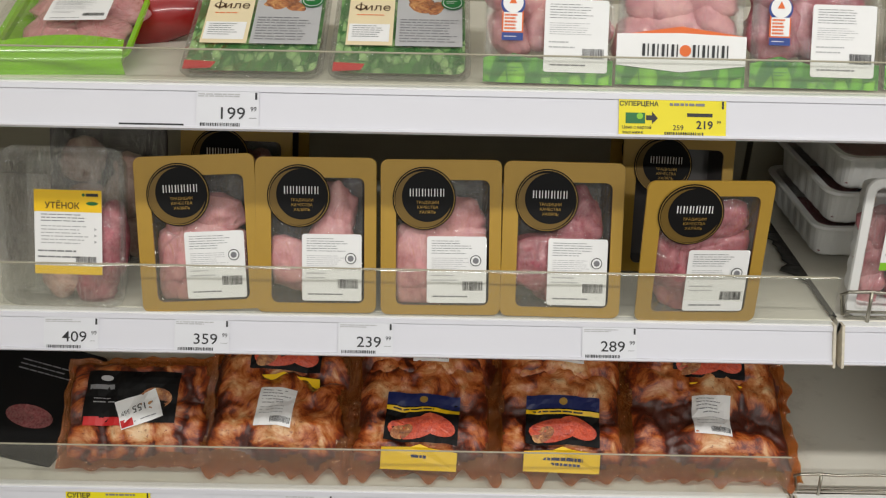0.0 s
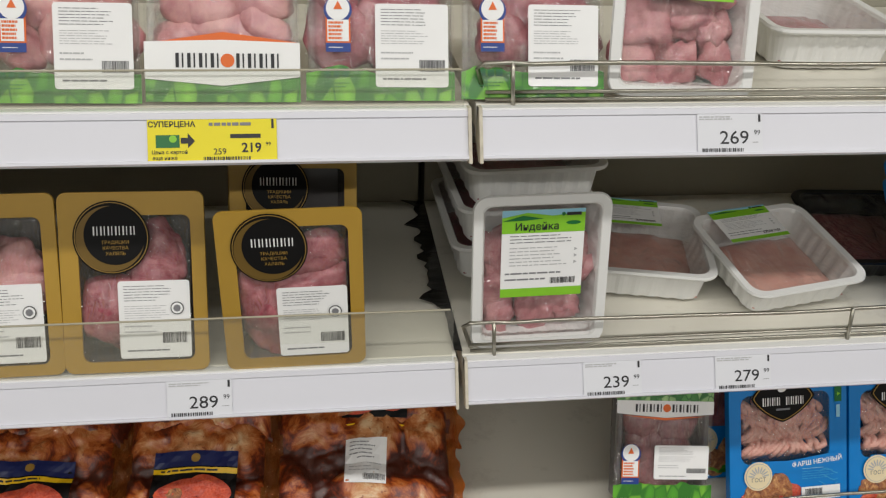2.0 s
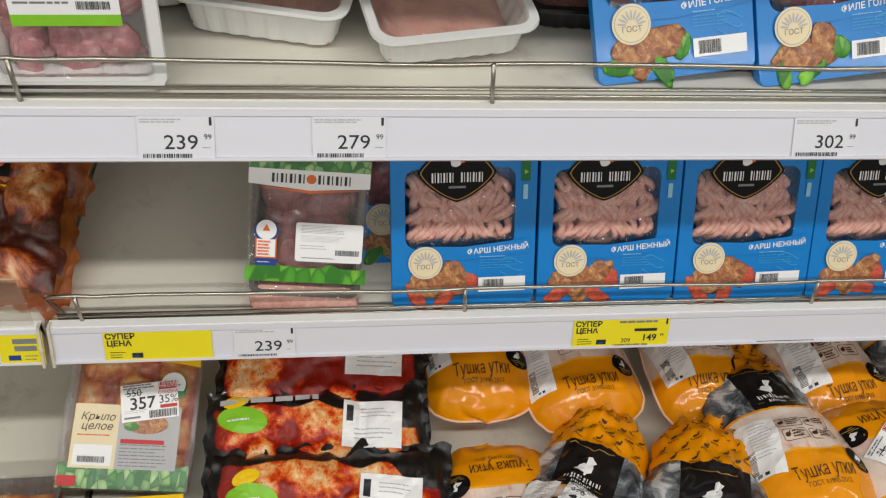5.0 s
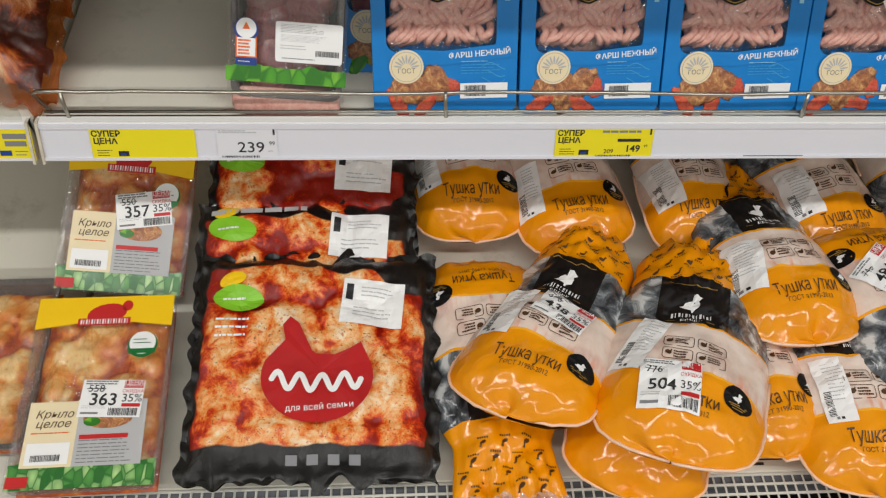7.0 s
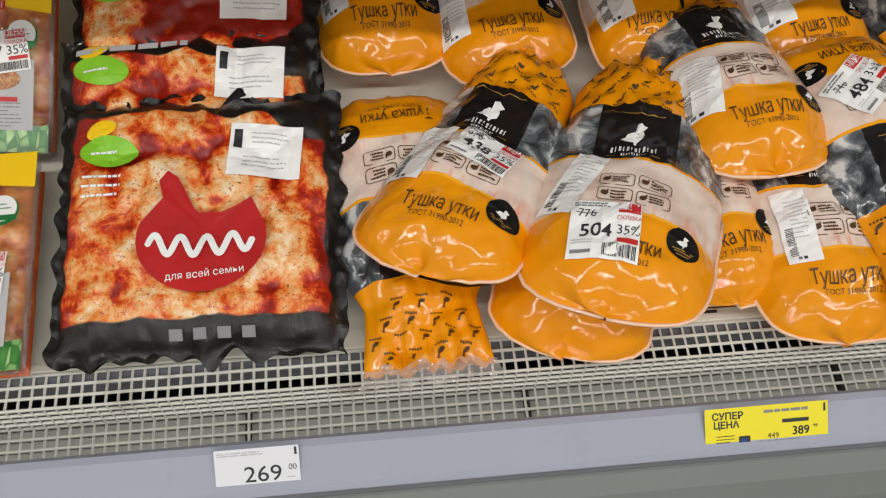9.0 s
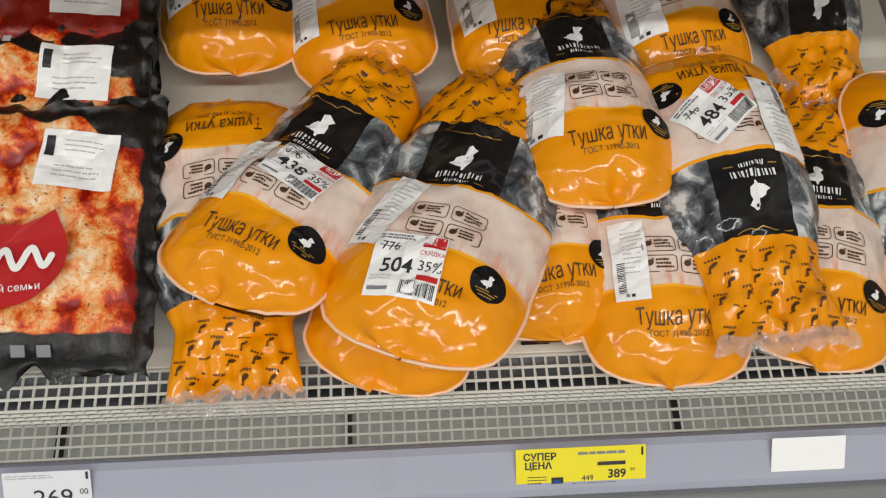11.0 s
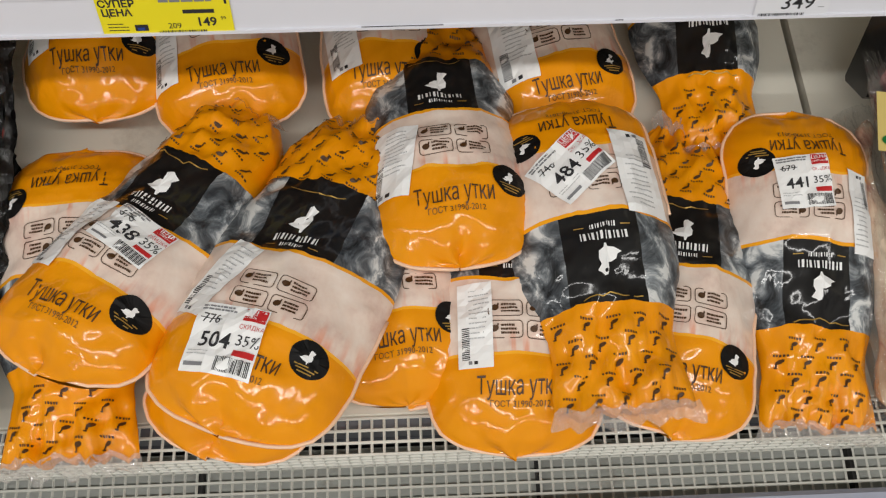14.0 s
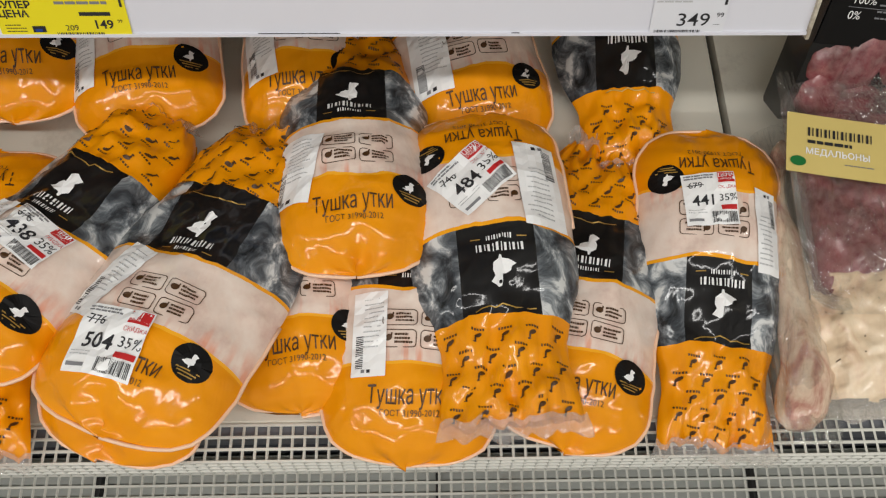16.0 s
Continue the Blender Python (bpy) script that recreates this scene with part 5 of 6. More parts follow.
def blue_pack(p0, p1, seed, label, word, mince, w=0.150, h=0.192, twist=0.0):
    t = thing("meat_pack", lay(p0, p1, twist), label, "meat pack", "blue sleeved packs")
    tray(t, w - 0.008, h - 0.008, 0.048, BLUE_CARD, 0.014, 0.006, 0.01)
    ring_plate(t, w, h, -0.004, 0.111, 0.118, 0.088, BLUE_CARD, 0.002, 0.003, 0.008, 0.012, "blue_sleeve", "bright blue printed card sleeve", 0.012)
    if mince:
        v, f = STRANDS[seed % 3]
        link_mesh("mince", [(x - 0.004, y + 0.075, z - 0.013) for x, y, z in v], f, [MINCE], parent=t, smooth=True)
        v, f = lumps([((-0.004, 0.105, -0.03), (0.05, 0.034, 0.014))], seed, 0.15)
        link_mesh("mince_core", v, f, [MINCE], parent=t, smooth=True)
    else:
        meat_bed(t, 0.10, 0.07, 0.108, -0.003, 0.03, 3, RED_MEAT, seed, 0.026)
    pane(t, 0.118, 0.088, 0.111, 0.0002)
    s = Sheet(lambda x, y: 0.0025)
    # blue field with paler swirls
    for k in range(3):
        pts = [(-0.07 + 0.006 * q, 0.172 + 0.006 * k + 0.005 * math.sin(q * 0.8 + k)) for q in range(7)]
        s.put([p for x, y in pts for p in ((x, y), (x, y + 0.0012))], [(2 * q, 2 * q + 2, 2 * q + 3, 2 * q + 1) for q in range(6)], BLUE_LINE, 0.0007)
        pts = [(0.04 + 0.005 * q, 0.05 - 0.008 * k + 0.004 * math.sin(q * 0.9 + k)) for q in range(6)]
        s.put([p for x, y in pts for p in ((x, y), (x, y + 0.0012))], [(2 * q, 2 * q + 2, 2 * q + 3, 2 * q + 1) for q in range(5)], BLUE_LINE, 0.0007)
    s.build("swirl_print", t)
    s = Sheet(lambda x, y: 0.0025)
    cx, cy = -0.008, 0.151
    pts = [(cx + 0.042 * math.copysign(abs(math.cos(a)) ** 1.5, math.cos(a)), cy + 0.032 * math.copysign(abs(math.sin(a)) ** 1.5, math.sin(a))) for a in [2 * math.pi * k / 40 for k in range(40)]]
    s.put([(cx, cy)] + pts, [(0, k + 1, (k + 1) % 40 + 1) for k in range(40)], BLACK_PRINT, 0.0010)
    inner = [(cx + (x - cx) * 0.93, cy + (y - cy) * 0.93) for x, y in pts]
    s.put([p for a, b in zip(inner, [(cx + (x - cx) * 0.9, cy + (y - cy) * 0.9) for x, y in pts]) for p in (a, b)], [(2 * k, 2 * ((k + 1) % 40), 2 * ((k + 1) % 40) + 1, 2 * k + 1) for k in range(40)], GOLD_LINE, 0.0014)
    s.marks(cx - 0.0155, cy - 0.005, 4, 0.025, 0.0105, WHITE_INK, 0.0015).marks(cx + 0.0155, cy - 0.005, 4, 0.025, 0.0105, WHITE_INK, 0.0015)
    s.rect(cx, cy - 0.0155, 0.018, 0.0025, GREY_INK, 0.0015)
    s.disc(cx - 0.001, cy + 0.011, 0.006, 0.0045, WHITE_INK, 0.0015, 14, 20).disc(cx - 0.005, cy + 0.0165, 0.0016, 0.006, WHITE_INK, 0.0015, 10, -15).disc(cx + 0.005, cy + 0.0155, 0.0032, 0.0055, ORANGE_INK, 0.0016, 10, 20)
    s.build("diamond_emblem", t, "dark diamond emblem with pale bird shape")
    s = Sheet(lambda x, y: 0.0025)
    s.put([(-0.05, 0.071), (0.0, 0.0685), (0.072, 0.076), (0.072, 0.060), (0.0, 0.053), (-0.05, 0.055)], [(0, 5, 4, 1), (1, 4, 3, 2)], BLUE_CARD, 0.0012)
    s.text(word, 0.037, 0.0645, 0.0084, WHITE_INK, 4, 0.0016, 0.022)
    s.lines(0.032, 0.0565, 0.03, 0.003, 1, SKY_INK, seed, 0.0015)
    s.rect(0.042, 0.024, 0.052, 0.017, PAPER, 0.0012).bars(0.032, 0.024, 0.022, 0.012, INK, seed, 0.0016)
    s.lines(0.038, 0.048, 0.042, 0.012, 4, BLUE_LINE, seed + 2, 0.0012)
    s.rect(0.0655, 0.160, 0.0095, 0.040, DEEP_GREEN, 0.0012).disc(0.0655, 0.150, 0.003, 0.003, GREEN_INK, 0.0016, 3)
    s.rect(0.0655, 0.128, 0.005, 0.016, SKY_INK, 0.0012)
    s.build("lettering", t)
    s = Sheet(lambda x, y: 0.0025)
    s.disc(-0.042, 0.052, 0.0185, 0.0185, CREAM, 0.0022, 28).disc(-0.042, 0.052, 0.0165, 0.0165, PALE_INK, 0.0025, 28).disc(-0.042, 0.052, 0.0158, 0.0158, CREAM, 0.0028, 28)
    for k in range(9):
        a = radians(20 * k + 10)
        s.disc(-0.042 + 0.0095 * math.cos(a), 0.051 + 0.0095 * math.sin(a), 0.0048, 0.0010, PALE_INK, 0.0031, 8, math.degrees(a))
    s.text("ГОСТ", -0.042, 0.0475, 0.0072, GREY_INK, lift=0.0032)
    s.build("cream_seal", t)
    v, f = lumps([((-0.03, 0.024, 0.0027), (0.022, 0.015, 0.0016)), ((-0.01, 0.034, 0.0027), (0.021, 0.014, 0.0016)), ((-0.048, 0.026, 0.0027), (0.017, 0.012, 0.0014))], seed, 0.35)
    link_mesh("food_picture", v, f, [FOOD], parent=t, smooth=True)
    v, f = lumps([((-0.052, 0.014, 0.0026), (0.02, 0.008, 0.0012)), ((-0.018, 0.014, 0.0026), (0.026, 0.008, 0.0012)), ((0.004, 0.028, 0.0026), (0.012, 0.01, 0.0012))], seed + 3, 0.3)
    link_mesh("garnish_picture", v, f, [PEPPER if mince else LEAF], parent=t, smooth=True)
    if not mince:
        Sheet(lambda x, y: 0.0025).disc(0.046, 0.085, 0.0155, 0.0155, RED_INK, 0.0016, 26).text("2", 0.042, 0.085, 0.019, WHITE_INK, lift=0.0022, bold=0.02).lines(0.0525, 0.085, 0.01, 0.012, 4, WHITE_INK, 3, 0.0022).build("red_badge", t)
    return t


for k, x in enumerate((0.902, 1.062, 1.221, 1.379, 1.536, 1.655)):
    b = blue_pack((x, 0.938, 0.694), (x - 0.005, 1.013, 0.869), k, "blue sleeved pack of pink mince leaning on shelf", "ФАРШ НЕЖНЫЙ", True, 0.156 if k < 5 else 0.08)
    if k == 3:
        s = Sheet(lambda x_, y_: 0.004, (0.035, 0.12), 30)
        s.rect(0, 0, 0.06, 0.046, PAPER, 0.0006).text("209", -0.016, 0.012, 0.011, INK).text("136", 0.002, -0.006, 0.017, INK, bold=0.012).rect(0.02, 0.013, 0.018, 0.012, RED_INK, 0.0009)
        s.build("discount_label", b, "white discount sticker reading 136")
for k, x in enumerate((0.86, 1.02, 1.18, 1.34, 1.5)):
    blue_pack((x, 1.01, 0.694), (x - 0.006, 1.09, 0.868), 5 + k, "blue sleeved mince pack in the back row", "ФАРШ НЕЖНЫЙ", False, 0.150)
blue_pack((1.082, 0.957, 0.976), (1.060, 1.047, 1.121), 21, "blue sleeved pack of turkey leg fillet", "ФИЛЕ ГОЛЕНИ", False, 0.152)
blue_pack((1.239, 0.957, 0.976), (1.217, 1.047, 1.121), 22, "blue sleeved pack of turkey leg fillet", "ФИЛЕ ГОЛЕНИ", False, 0.152)
blue_pack((1.396, 0.957, 0.976), (1.374, 1.047, 1.121), 23, "blue sleeved pack of turkey leg fillet", "ФИЛЕ ГОЛЕНИ", False, 0.152)
blue_pack((1.09, 1.06, 1.247), (1.05, 1.13, 1.41), 24, "blue sleeved pack on the upper shelf", "ФИЛЕ ГОЛЕНИ", False, 0.152)


def round_sticker(parent, cx, cy, z):
    s = Sheet(lambda x, y: z)
    s.rect(cx, cy - 0.006, 0.022, 0.03, ORANGE_INK, 0.0008).disc(cx, cy + 0.014, 0.0125, 0.0125, BLUE_INK, 0.0012, 24).disc(cx, cy + 0.0155, 0.0105, 0.0105, PAPER, 0.0015, 24)
    s.disc(cx, cy + 0.017, 0.005, 0.0045, ORANGE_INK, 0.0019, 3, 90).rect(cx, cy - 0.004, 0.019, 0.019, PAPER, 0.0013).lines(cx, cy - 0.004, 0.017, 0.017, 5, ORANGE_INK, 7, 0.0016, 0.6)
    s.rect(cx, cy - 0.019, 0.022, 0.008, BLUE_INK, 0.0014).lines(cx, cy - 0.019, 0.017, 0.003, 1, WHITE_INK, 3, 0.0018)
    return s.build("round_sticker", parent, "small blue and orange sticker")


def leaf_edge(t, w, y0, y1, z, seed, mat, name="leaf_band"):
    """Printed leaf band with an uneven upper edge."""
    n = 22
    verts, faces = [], []
    for k in range(n + 1):
        x = -w / 2 + w * k / n
        verts += [(x, y0, z), (x, y0 + (y1 - y0) * (0.72 + 0.5 * abs(wob(k * 0.9, seed))), z)]
    faces = [(2 * k, 2 * k + 2, 2 * k + 3, 2 * k + 1) for k in range(n)]
    return link_mesh(name, verts, faces, [mat], parent=t, label="green leaf print band")


def leafy_pack(p0, p1, seed, label, w=0.134, h=0.185, flipped=False, mat=None):
    t = thing("meat_pack", lay(p0, p1), label, "meat pack", "green leaf packs")
    tray(t, w - 0.004, h, 0.045, CLEAR_TRAY, 0.012, 0.006)
    meat_bed(t, w - 0.03, h * 0.6, h * 0.52, -0.002, 0.03, 3, mat or PINK_MEAT, seed, 0.026)
    pane(t, w, h, h / 2, 0.0012)
    leaf_edge(t, w, 0.0, 0.034, 0.003, seed, LEAF)
    if flipped:
        s = Sheet(lambda x, y: 0.003)
        s.put([(-w / 2, 0.020), (0, 0.014), (w / 2, 0.022), (w / 2, 0.052), (0, 0.054), (-w / 2, 0.052)], [(0, 1, 4, 5), (1, 2, 3, 4)], PAPER, 0.0016)
        s.put([(-w / 2 + 0.01, 0.052), (0, 0.054), (w / 2, 0.052), (0, 0.061)], [(0, 1, 3), (1, 2, 3)], ORANGE_INK, 0.001)
        s.marks(-0.022, 0.036, 4, 0.04, 0.0125, INK, 0.0024).marks(0.030, 0.036, 4, 0.04, 0.0125, INK, 0.0024).disc(0.004, 0.036, 0.006, 0.006, ORANGE_INK, 0.0024, 14)
        s.build("brand_band", t, "white band with dark letter shapes")
    else:
        white_label(t, 0.028, 0.049, 0.066, 0.074, 0.0038, seed)
        round_sticker(t, -0.038, 0.066, 0.0028)
        Sheet(lambda x, y: 0.004).rect(-0.048, 0.024, 0.006, 0.006, DEEP_GREEN, 0.0006).rect(-0.04, 0.024, 0.006, 0.006, DEEP_GREEN, 0.0006).rect(-0.032, 0.024, 0.006, 0.006, DEEP_GREEN, 0.0006).lines(-0.04, 0.014, 0.024, 0.006, 2, DEEP_GREEN, 2, 0.0006).build("small_marks", t)
    return t


for k, x in enumerate((0.106, 0.243, 0.382, 0.522)):
    leafy_pack((x, 0.931, 1.247), (x + 0.001, 0.968, 1.33), 90 + k, "green leaf-printed pack of turkey thigh under film" if k != 1 else "green leaf-printed pack turned upside down", flipped=k == 1, mat=RED_MEAT if k > 1 else PINK_MEAT)

t = thing("meat_pack", lay((0.729, 0.936, 0.712), (0.739, 1.004, 0.842)), "leaf-printed pack of minced turkey standing alone", "meat pack", "green leaf packs")
tray(t, 0.118, 0.155, 0.05, GREY_TRAY, 0.012, 0.006, 0.004)
meat_bed(t, 0.09, 0.10, 0.078, -0.003, 0.03, 3, BEEF, 95, 0.026)
pane(t, 0.124, 0.155, 0.078, 0.0012)
leaf_edge(t, 0.126, 0.018, 0.040, 0.004, 96, LEAF)
leaf_edge(t, 0.124, 0.137, 0.155, 0.003, 97, HERB)
s = Sheet(lambda x, y: 0.0034)
s.put([(-0.062, 0.122), (0, 0.117), (0.062, 0.122), (0.062, 0.138), (-0.062, 0.138)], [(0, 1, 2, 3, 4)], PAPER, 0.0008)
s.marks(-0.022, 0.129, 4, 0.036, 0.0095, INK, 0.0012).marks(0.025, 0.129, 4, 0.036, 0.0095, INK, 0.0012).disc(0.0015, 0.129, 0.005, 0.005, ORANGE_INK, 0.0012, 14)
s.put([(-0.055, 0.1195), (0, 0.114), (0.055, 0.1195), (0, 0.117)], [(0, 1, 3), (1, 2, 3)], ORANGE_INK, 0.0008)
s.build("brand_band", t, "white band with dark letter shapes")
white_label(t, 0.023, 0.062, 0.070, 0.042, 0.003, 98)
round_sticker(t, -0.042, 0.058, 0.003)
v, f = loft([[(x, y, z) for x, y in rounded(w_, 0.030, 0.012, 0.0, -0.004, 5)] for w_, z in ((0.098, -0.046), (0.112, -0.030), (0.116, -0.008), (0.110, -0.002))], True, True)
link_mesh("mince", v, f, [MINCE], parent=t, smooth=True)


def herb_tray(p0, p1, seed, label, w=0.150, h=0.19):
    """Clear tray with herb print, a cream card and a picture card."""
    t = thing("meat_tray", lay(p0, p1), label, "meat tray", "herb print trays")
    tray(t, w, h, 0.035, CLEAR_TRAY, 0.016, 0.005)
    s = Sheet(lambda x, y: 0.0005)
    s.card(0, h / 2, w - 0.012, h - 0.012, HERB, 0.012)
    s.build("herb_card", t, "green herb print under film")
    pane(t, w - 0.004, h - 0.004, h / 2, 0.003)
    s = Sheet(lambda x, y: 0.0042)
    s.rect(-0.034, 0.091, 0.050, 0.088, CREAM, 0.0006)
    s.text("иле", -0.0275, 0.112, 0.017, BROWN_INK, lift=0.0012)
    s.disc(-0.0465, 0.1125, 0.0062, 0.0050, BROWN_INK, 0.0012, 18).disc(-0.0465, 0.1125, 0.0044, 0.0034, CREAM, 0.0016, 16).rect(-0.0465, 0.1125, 0.0018, 0.0150, BROWN_INK, 0.0019)
    s.lines(-0.032, 0.099, 0.036, 0.005, 1, ORANGE_INK, seed, 0.0012)
    s.rect(-0.035, 0.068, 0.044, 0.03, PAPER, 0.0010).lines(-0.035, 0.070, 0.036, 0.022, 6, GREY_INK, seed + 1, 0.0014)
    s.rect(0.030, 0.091, 0.072, 0.088, PALE_INK, 0.0005).lines(0.030, 0.073, 0.064, 0.042, 9, GREY_INK, seed + 2, 0.0012)
    s.disc(0.055, 0.122, 0.0125, 0.0125, DEEP_GREEN, 0.0022, 24).disc(0.055, 0.122, 0.0108, 0.0108, WHITE_INK, 0.0025, 24).disc(0.055, 0.122, 0.0101, 0.0101, DEEP_GREEN, 0.0028, 24).lines(0.055, 0.122, 0.013, 0.006, 2, WHITE_INK, 5, 0.0031)
    s.put([(-w / 2 + 0.006, 0.003), (-0.04, 0.006), (-0.036, 0.016), (-w / 2 + 0.006, 0.018)], [(0, 1, 2, 3)], RED_INK, 0.0008)
    s.build("label", t, "cream and grey printed card")
    v, f = lumps([((0.02, 0.122, 0.0045), (0.02, 0.013, 0.0014)), ((0.036, 0.114, 0.0045), (0.014, 0.009, 0.0013))], seed, 0.3)
    link_mesh("food_picture", v, f, [FOOD], parent=t, smooth=True)
    return t


herb_tray((-0.203, 0.930, 1.250), (-0.204, 1.06, 1.304), 100, "clear tray of chicken fillet with herb print")
herb_tray((-0.048, 0.931, 1.250), (-0.048, 1.06, 1.304), 101, "clear tray of chicken fillet with herb print")

t = thing("meat_tray", lay((-0.405, 0.935, 1.262), (-0.415, 1.10, 1.305)), "lime green tray of chicken under clear film", "meat tray")
tray(t, 0.15, 0.19, 0.03, LIME, 0.02, 0.006, 0.014)
meat_bed(t, 0.115, 0.13, 0.11, 0.006, 0.03, 3, PINK_MEAT, 110, 0.035)
n = 18
fv = [(-0.06 + 0.13 * k / n, yy + (0.004 * wob(k, 2) if r else 0), zz) for k in range(n + 1) for r, (yy, zz) in enumerate(((-0.002, -0.026), (-0.006, 0.0), (0.02 + 0.012 * math.sin(math.pi * k / n), 0.010)))]
link_mesh("green_front", fv, [(3 * k + r, 3 * k + 3 + r, 3 * k + 4 + r, 3 * k + 1 + r) for k in range(n) for r in range(2)], [LIME], parent=t, smooth=True)
pane(t, 0.15, 0.18, 0.1, 0.01)
white_label(t, 0.01, 0.08, 0.066, 0.045, 0.0125, 111)
t = thing("meat_pack", lay((-0.36, 1.06, 1.247), (-0.33, 1.16, 1.36)), "red film pack behind the lime green tray", "meat pack")
v, f = lumps([((0, 0.07, 0), (0.075, 0.08, 0.03))], 112, 0.15)
link_mesh("red_film", v, f, [plain("glossy_red_film", C(150, 22, 22), 0.25, vary=0.3, scale=20, relief=0.4, rscale=40, coat=0.7)], parent=t, smooth=True)


# ---- vacuum bags ----
def pillow(w, h, tall, seed, edge=0.012, size=0.04, power=0.5, warp=1.0):
    """Height of a tight bag over rounded pieces, and how far each point stands out of the gaps between them."""
    rng_ = random.Random(seed * 13 + 1)
    nx, ny = max(1, round(w / size / 1.25)), max(1, round(h / size / 1.25))
    spots = []
    for j in range(ny):
        for i in range(nx):
            spots.append((-w / 2 + w * (i + 0.5 + rng_.uniform(-0.28, 0.28)) / nx, h * (j + 0.5 + rng_.uniform(-0.28, 0.28)) / ny,
                          size * rng_.uniform(0.62, 1.05), size * rng_.uniform(0.5, 0.85), rng_.uniform(0, 3.14), rng_.uniform(0.75, 1.0)))

    def both(x, y):
        ex = max(0.0, 1 - (abs(x) / (w / 2 - edge)) ** 4) if abs(x) < w / 2 - edge else 0.0
        v = (y - edge) / (h - 2 * edge)
        ey = max(0.0, 1 - abs(2 * v - 1) ** 4) if 0 < v < 1 else 0.0
        e = (ex * ey) ** power
        qx = x + warp * (0.014 * wob(x * 24, y * 24, seed) + 0.006 * wob(x * 70, y * 70, seed))
        qy = y + warp * (0.014 * wob(x * 24, y * 24, seed + 9) + 0.006 * wob(x * 70, y * 70, seed + 4))
        best = 0.0
        for cx, cy, ra, rb, an, top in spots:
            dx, dy = qx - cx, qy - cy
            if abs(dx) < 0.09 and abs(dy) < 0.09:
                c, s = math.cos(an), math.sin(an)
                d = ((dx * c + dy * s) / ra) ** 2 + ((dy * c - dx * s) / rb) ** 2
                if d < 1:
                    best = max(best, top * math.sqrt(1 - d))
        z = tall * e * (0.46 + 0.42 * best + 0.16 * wob(x * 50, y * 50, seed) + 0.06 * wob(x * 120, y * 120, seed)) + 0.0015 * wob(x * 90, y * 90, seed)
        return z, best * e
    return both


def vacuum_bag(name, p0, p1, w, h, tall, seed, label, category, mats, group="", size=0.04, edge=0.012, margin=None, twist=0.0, power=0.5, wavy=0.004):
    """A film bag drawn tight over its contents; mats: contents and, outside them, the bag's edge."""
    both = pillow(w, h, tall, seed, edge, size, power, 0.45 if size < 0.07 and mats[0] is BROWN_BAG else 1.0)
    t = thing(name, lay(p0, p1, twist), label, category, group)
    nx, ny = 64, 68
    verts, faces, idx, uvs = [], [], [], []
    for j in range(ny + 1):
        for i in range(nx + 1):
            x, y = -w / 2 + w * i / nx, h * j / ny
            near = min(w / 2 - abs(x), y, h - y)
            r = wavy * max(0.0, 1 - near / 0.02)
            z, d = both(x, y)
            verts.append((x + r * wob(y * 45, seed, 1), y + r * 2 * wob(x * 45, seed, 2), z + r * wob(x * 60, y * 60, seed)))
            uvs.append((d, min(1.0, max(0.0, 0.5 + 30 * margin(x, y))) if margin else 1.0))
    for j in range(ny):
        for i in range(nx):
            faces.append((j * (nx + 1) + i, j * (nx + 1) + i + 1, (j + 1) * (nx + 1) + i + 1, (j + 1) * (nx + 1) + i))
            x, y = -w / 2 + w * (i + 0.5) / nx, h * (j + 0.5) / ny
            idx.append(0 if margin else (0 if min(w / 2 - abs(x), y, h - y) > edge * (1.5 + 1.2 * wob(x * 25, y * 25, seed)) else len(mats) - 1))
    link_mesh("bag", verts, faces, mats, idx, t, smooth=True, uvs=uvs)
    low = [(x, y, -0.012 * min(1, 6 * max(0, min(w / 2 - abs(x), y, h - y)) / h)) for x, y, z in verts]
    link_mesh("bag_underside", low, [tuple(reversed(q)) for q in faces], [mats[-1]], parent=t, smooth=True, uvs=uvs)

    def cover(x, y):
        """A sticker bridges the hollows: the mean of the tops round it."""
        zs = sorted(both(x + dx, y + dy)[0] for dx, dy in ((0, 0), (0.008, 0), (-0.008, 0), (0, 0.008), (0, -0.008)))
        return (zs[4] * 2 + zs[3] + zs[2]) / 4
    return t, cover


def sauce_bed(parent, w, h, cy, z0, tall, seed, mat, size=0.036):
    """Sauced pieces packed in a tray, seen from above."""
    both = pillow(w, h, tall, seed, 0.002, size, 0.35)
    n = 54
    verts, uvs, faces = [], [], []
    for j in range(n + 1):
        for i in range(n + 1):
            x, y = -w / 2 + w * i / n, h * j / n
            z, d = both(x, y)
            verts.append((x, cy - h / 2 + y, z0 - tall + z))
            uvs.append((d, 0.0))
    for j in range(n):
        for i in range(n):
            faces.append((j * (n + 1) + i, j * (n + 1) + i + 1, (j + 1) * (n + 1) + i + 1, (j + 1) * (n + 1) + i))
    return link_mesh("meat", verts, faces, [mat], parent=parent, smooth=True, uvs=uvs)


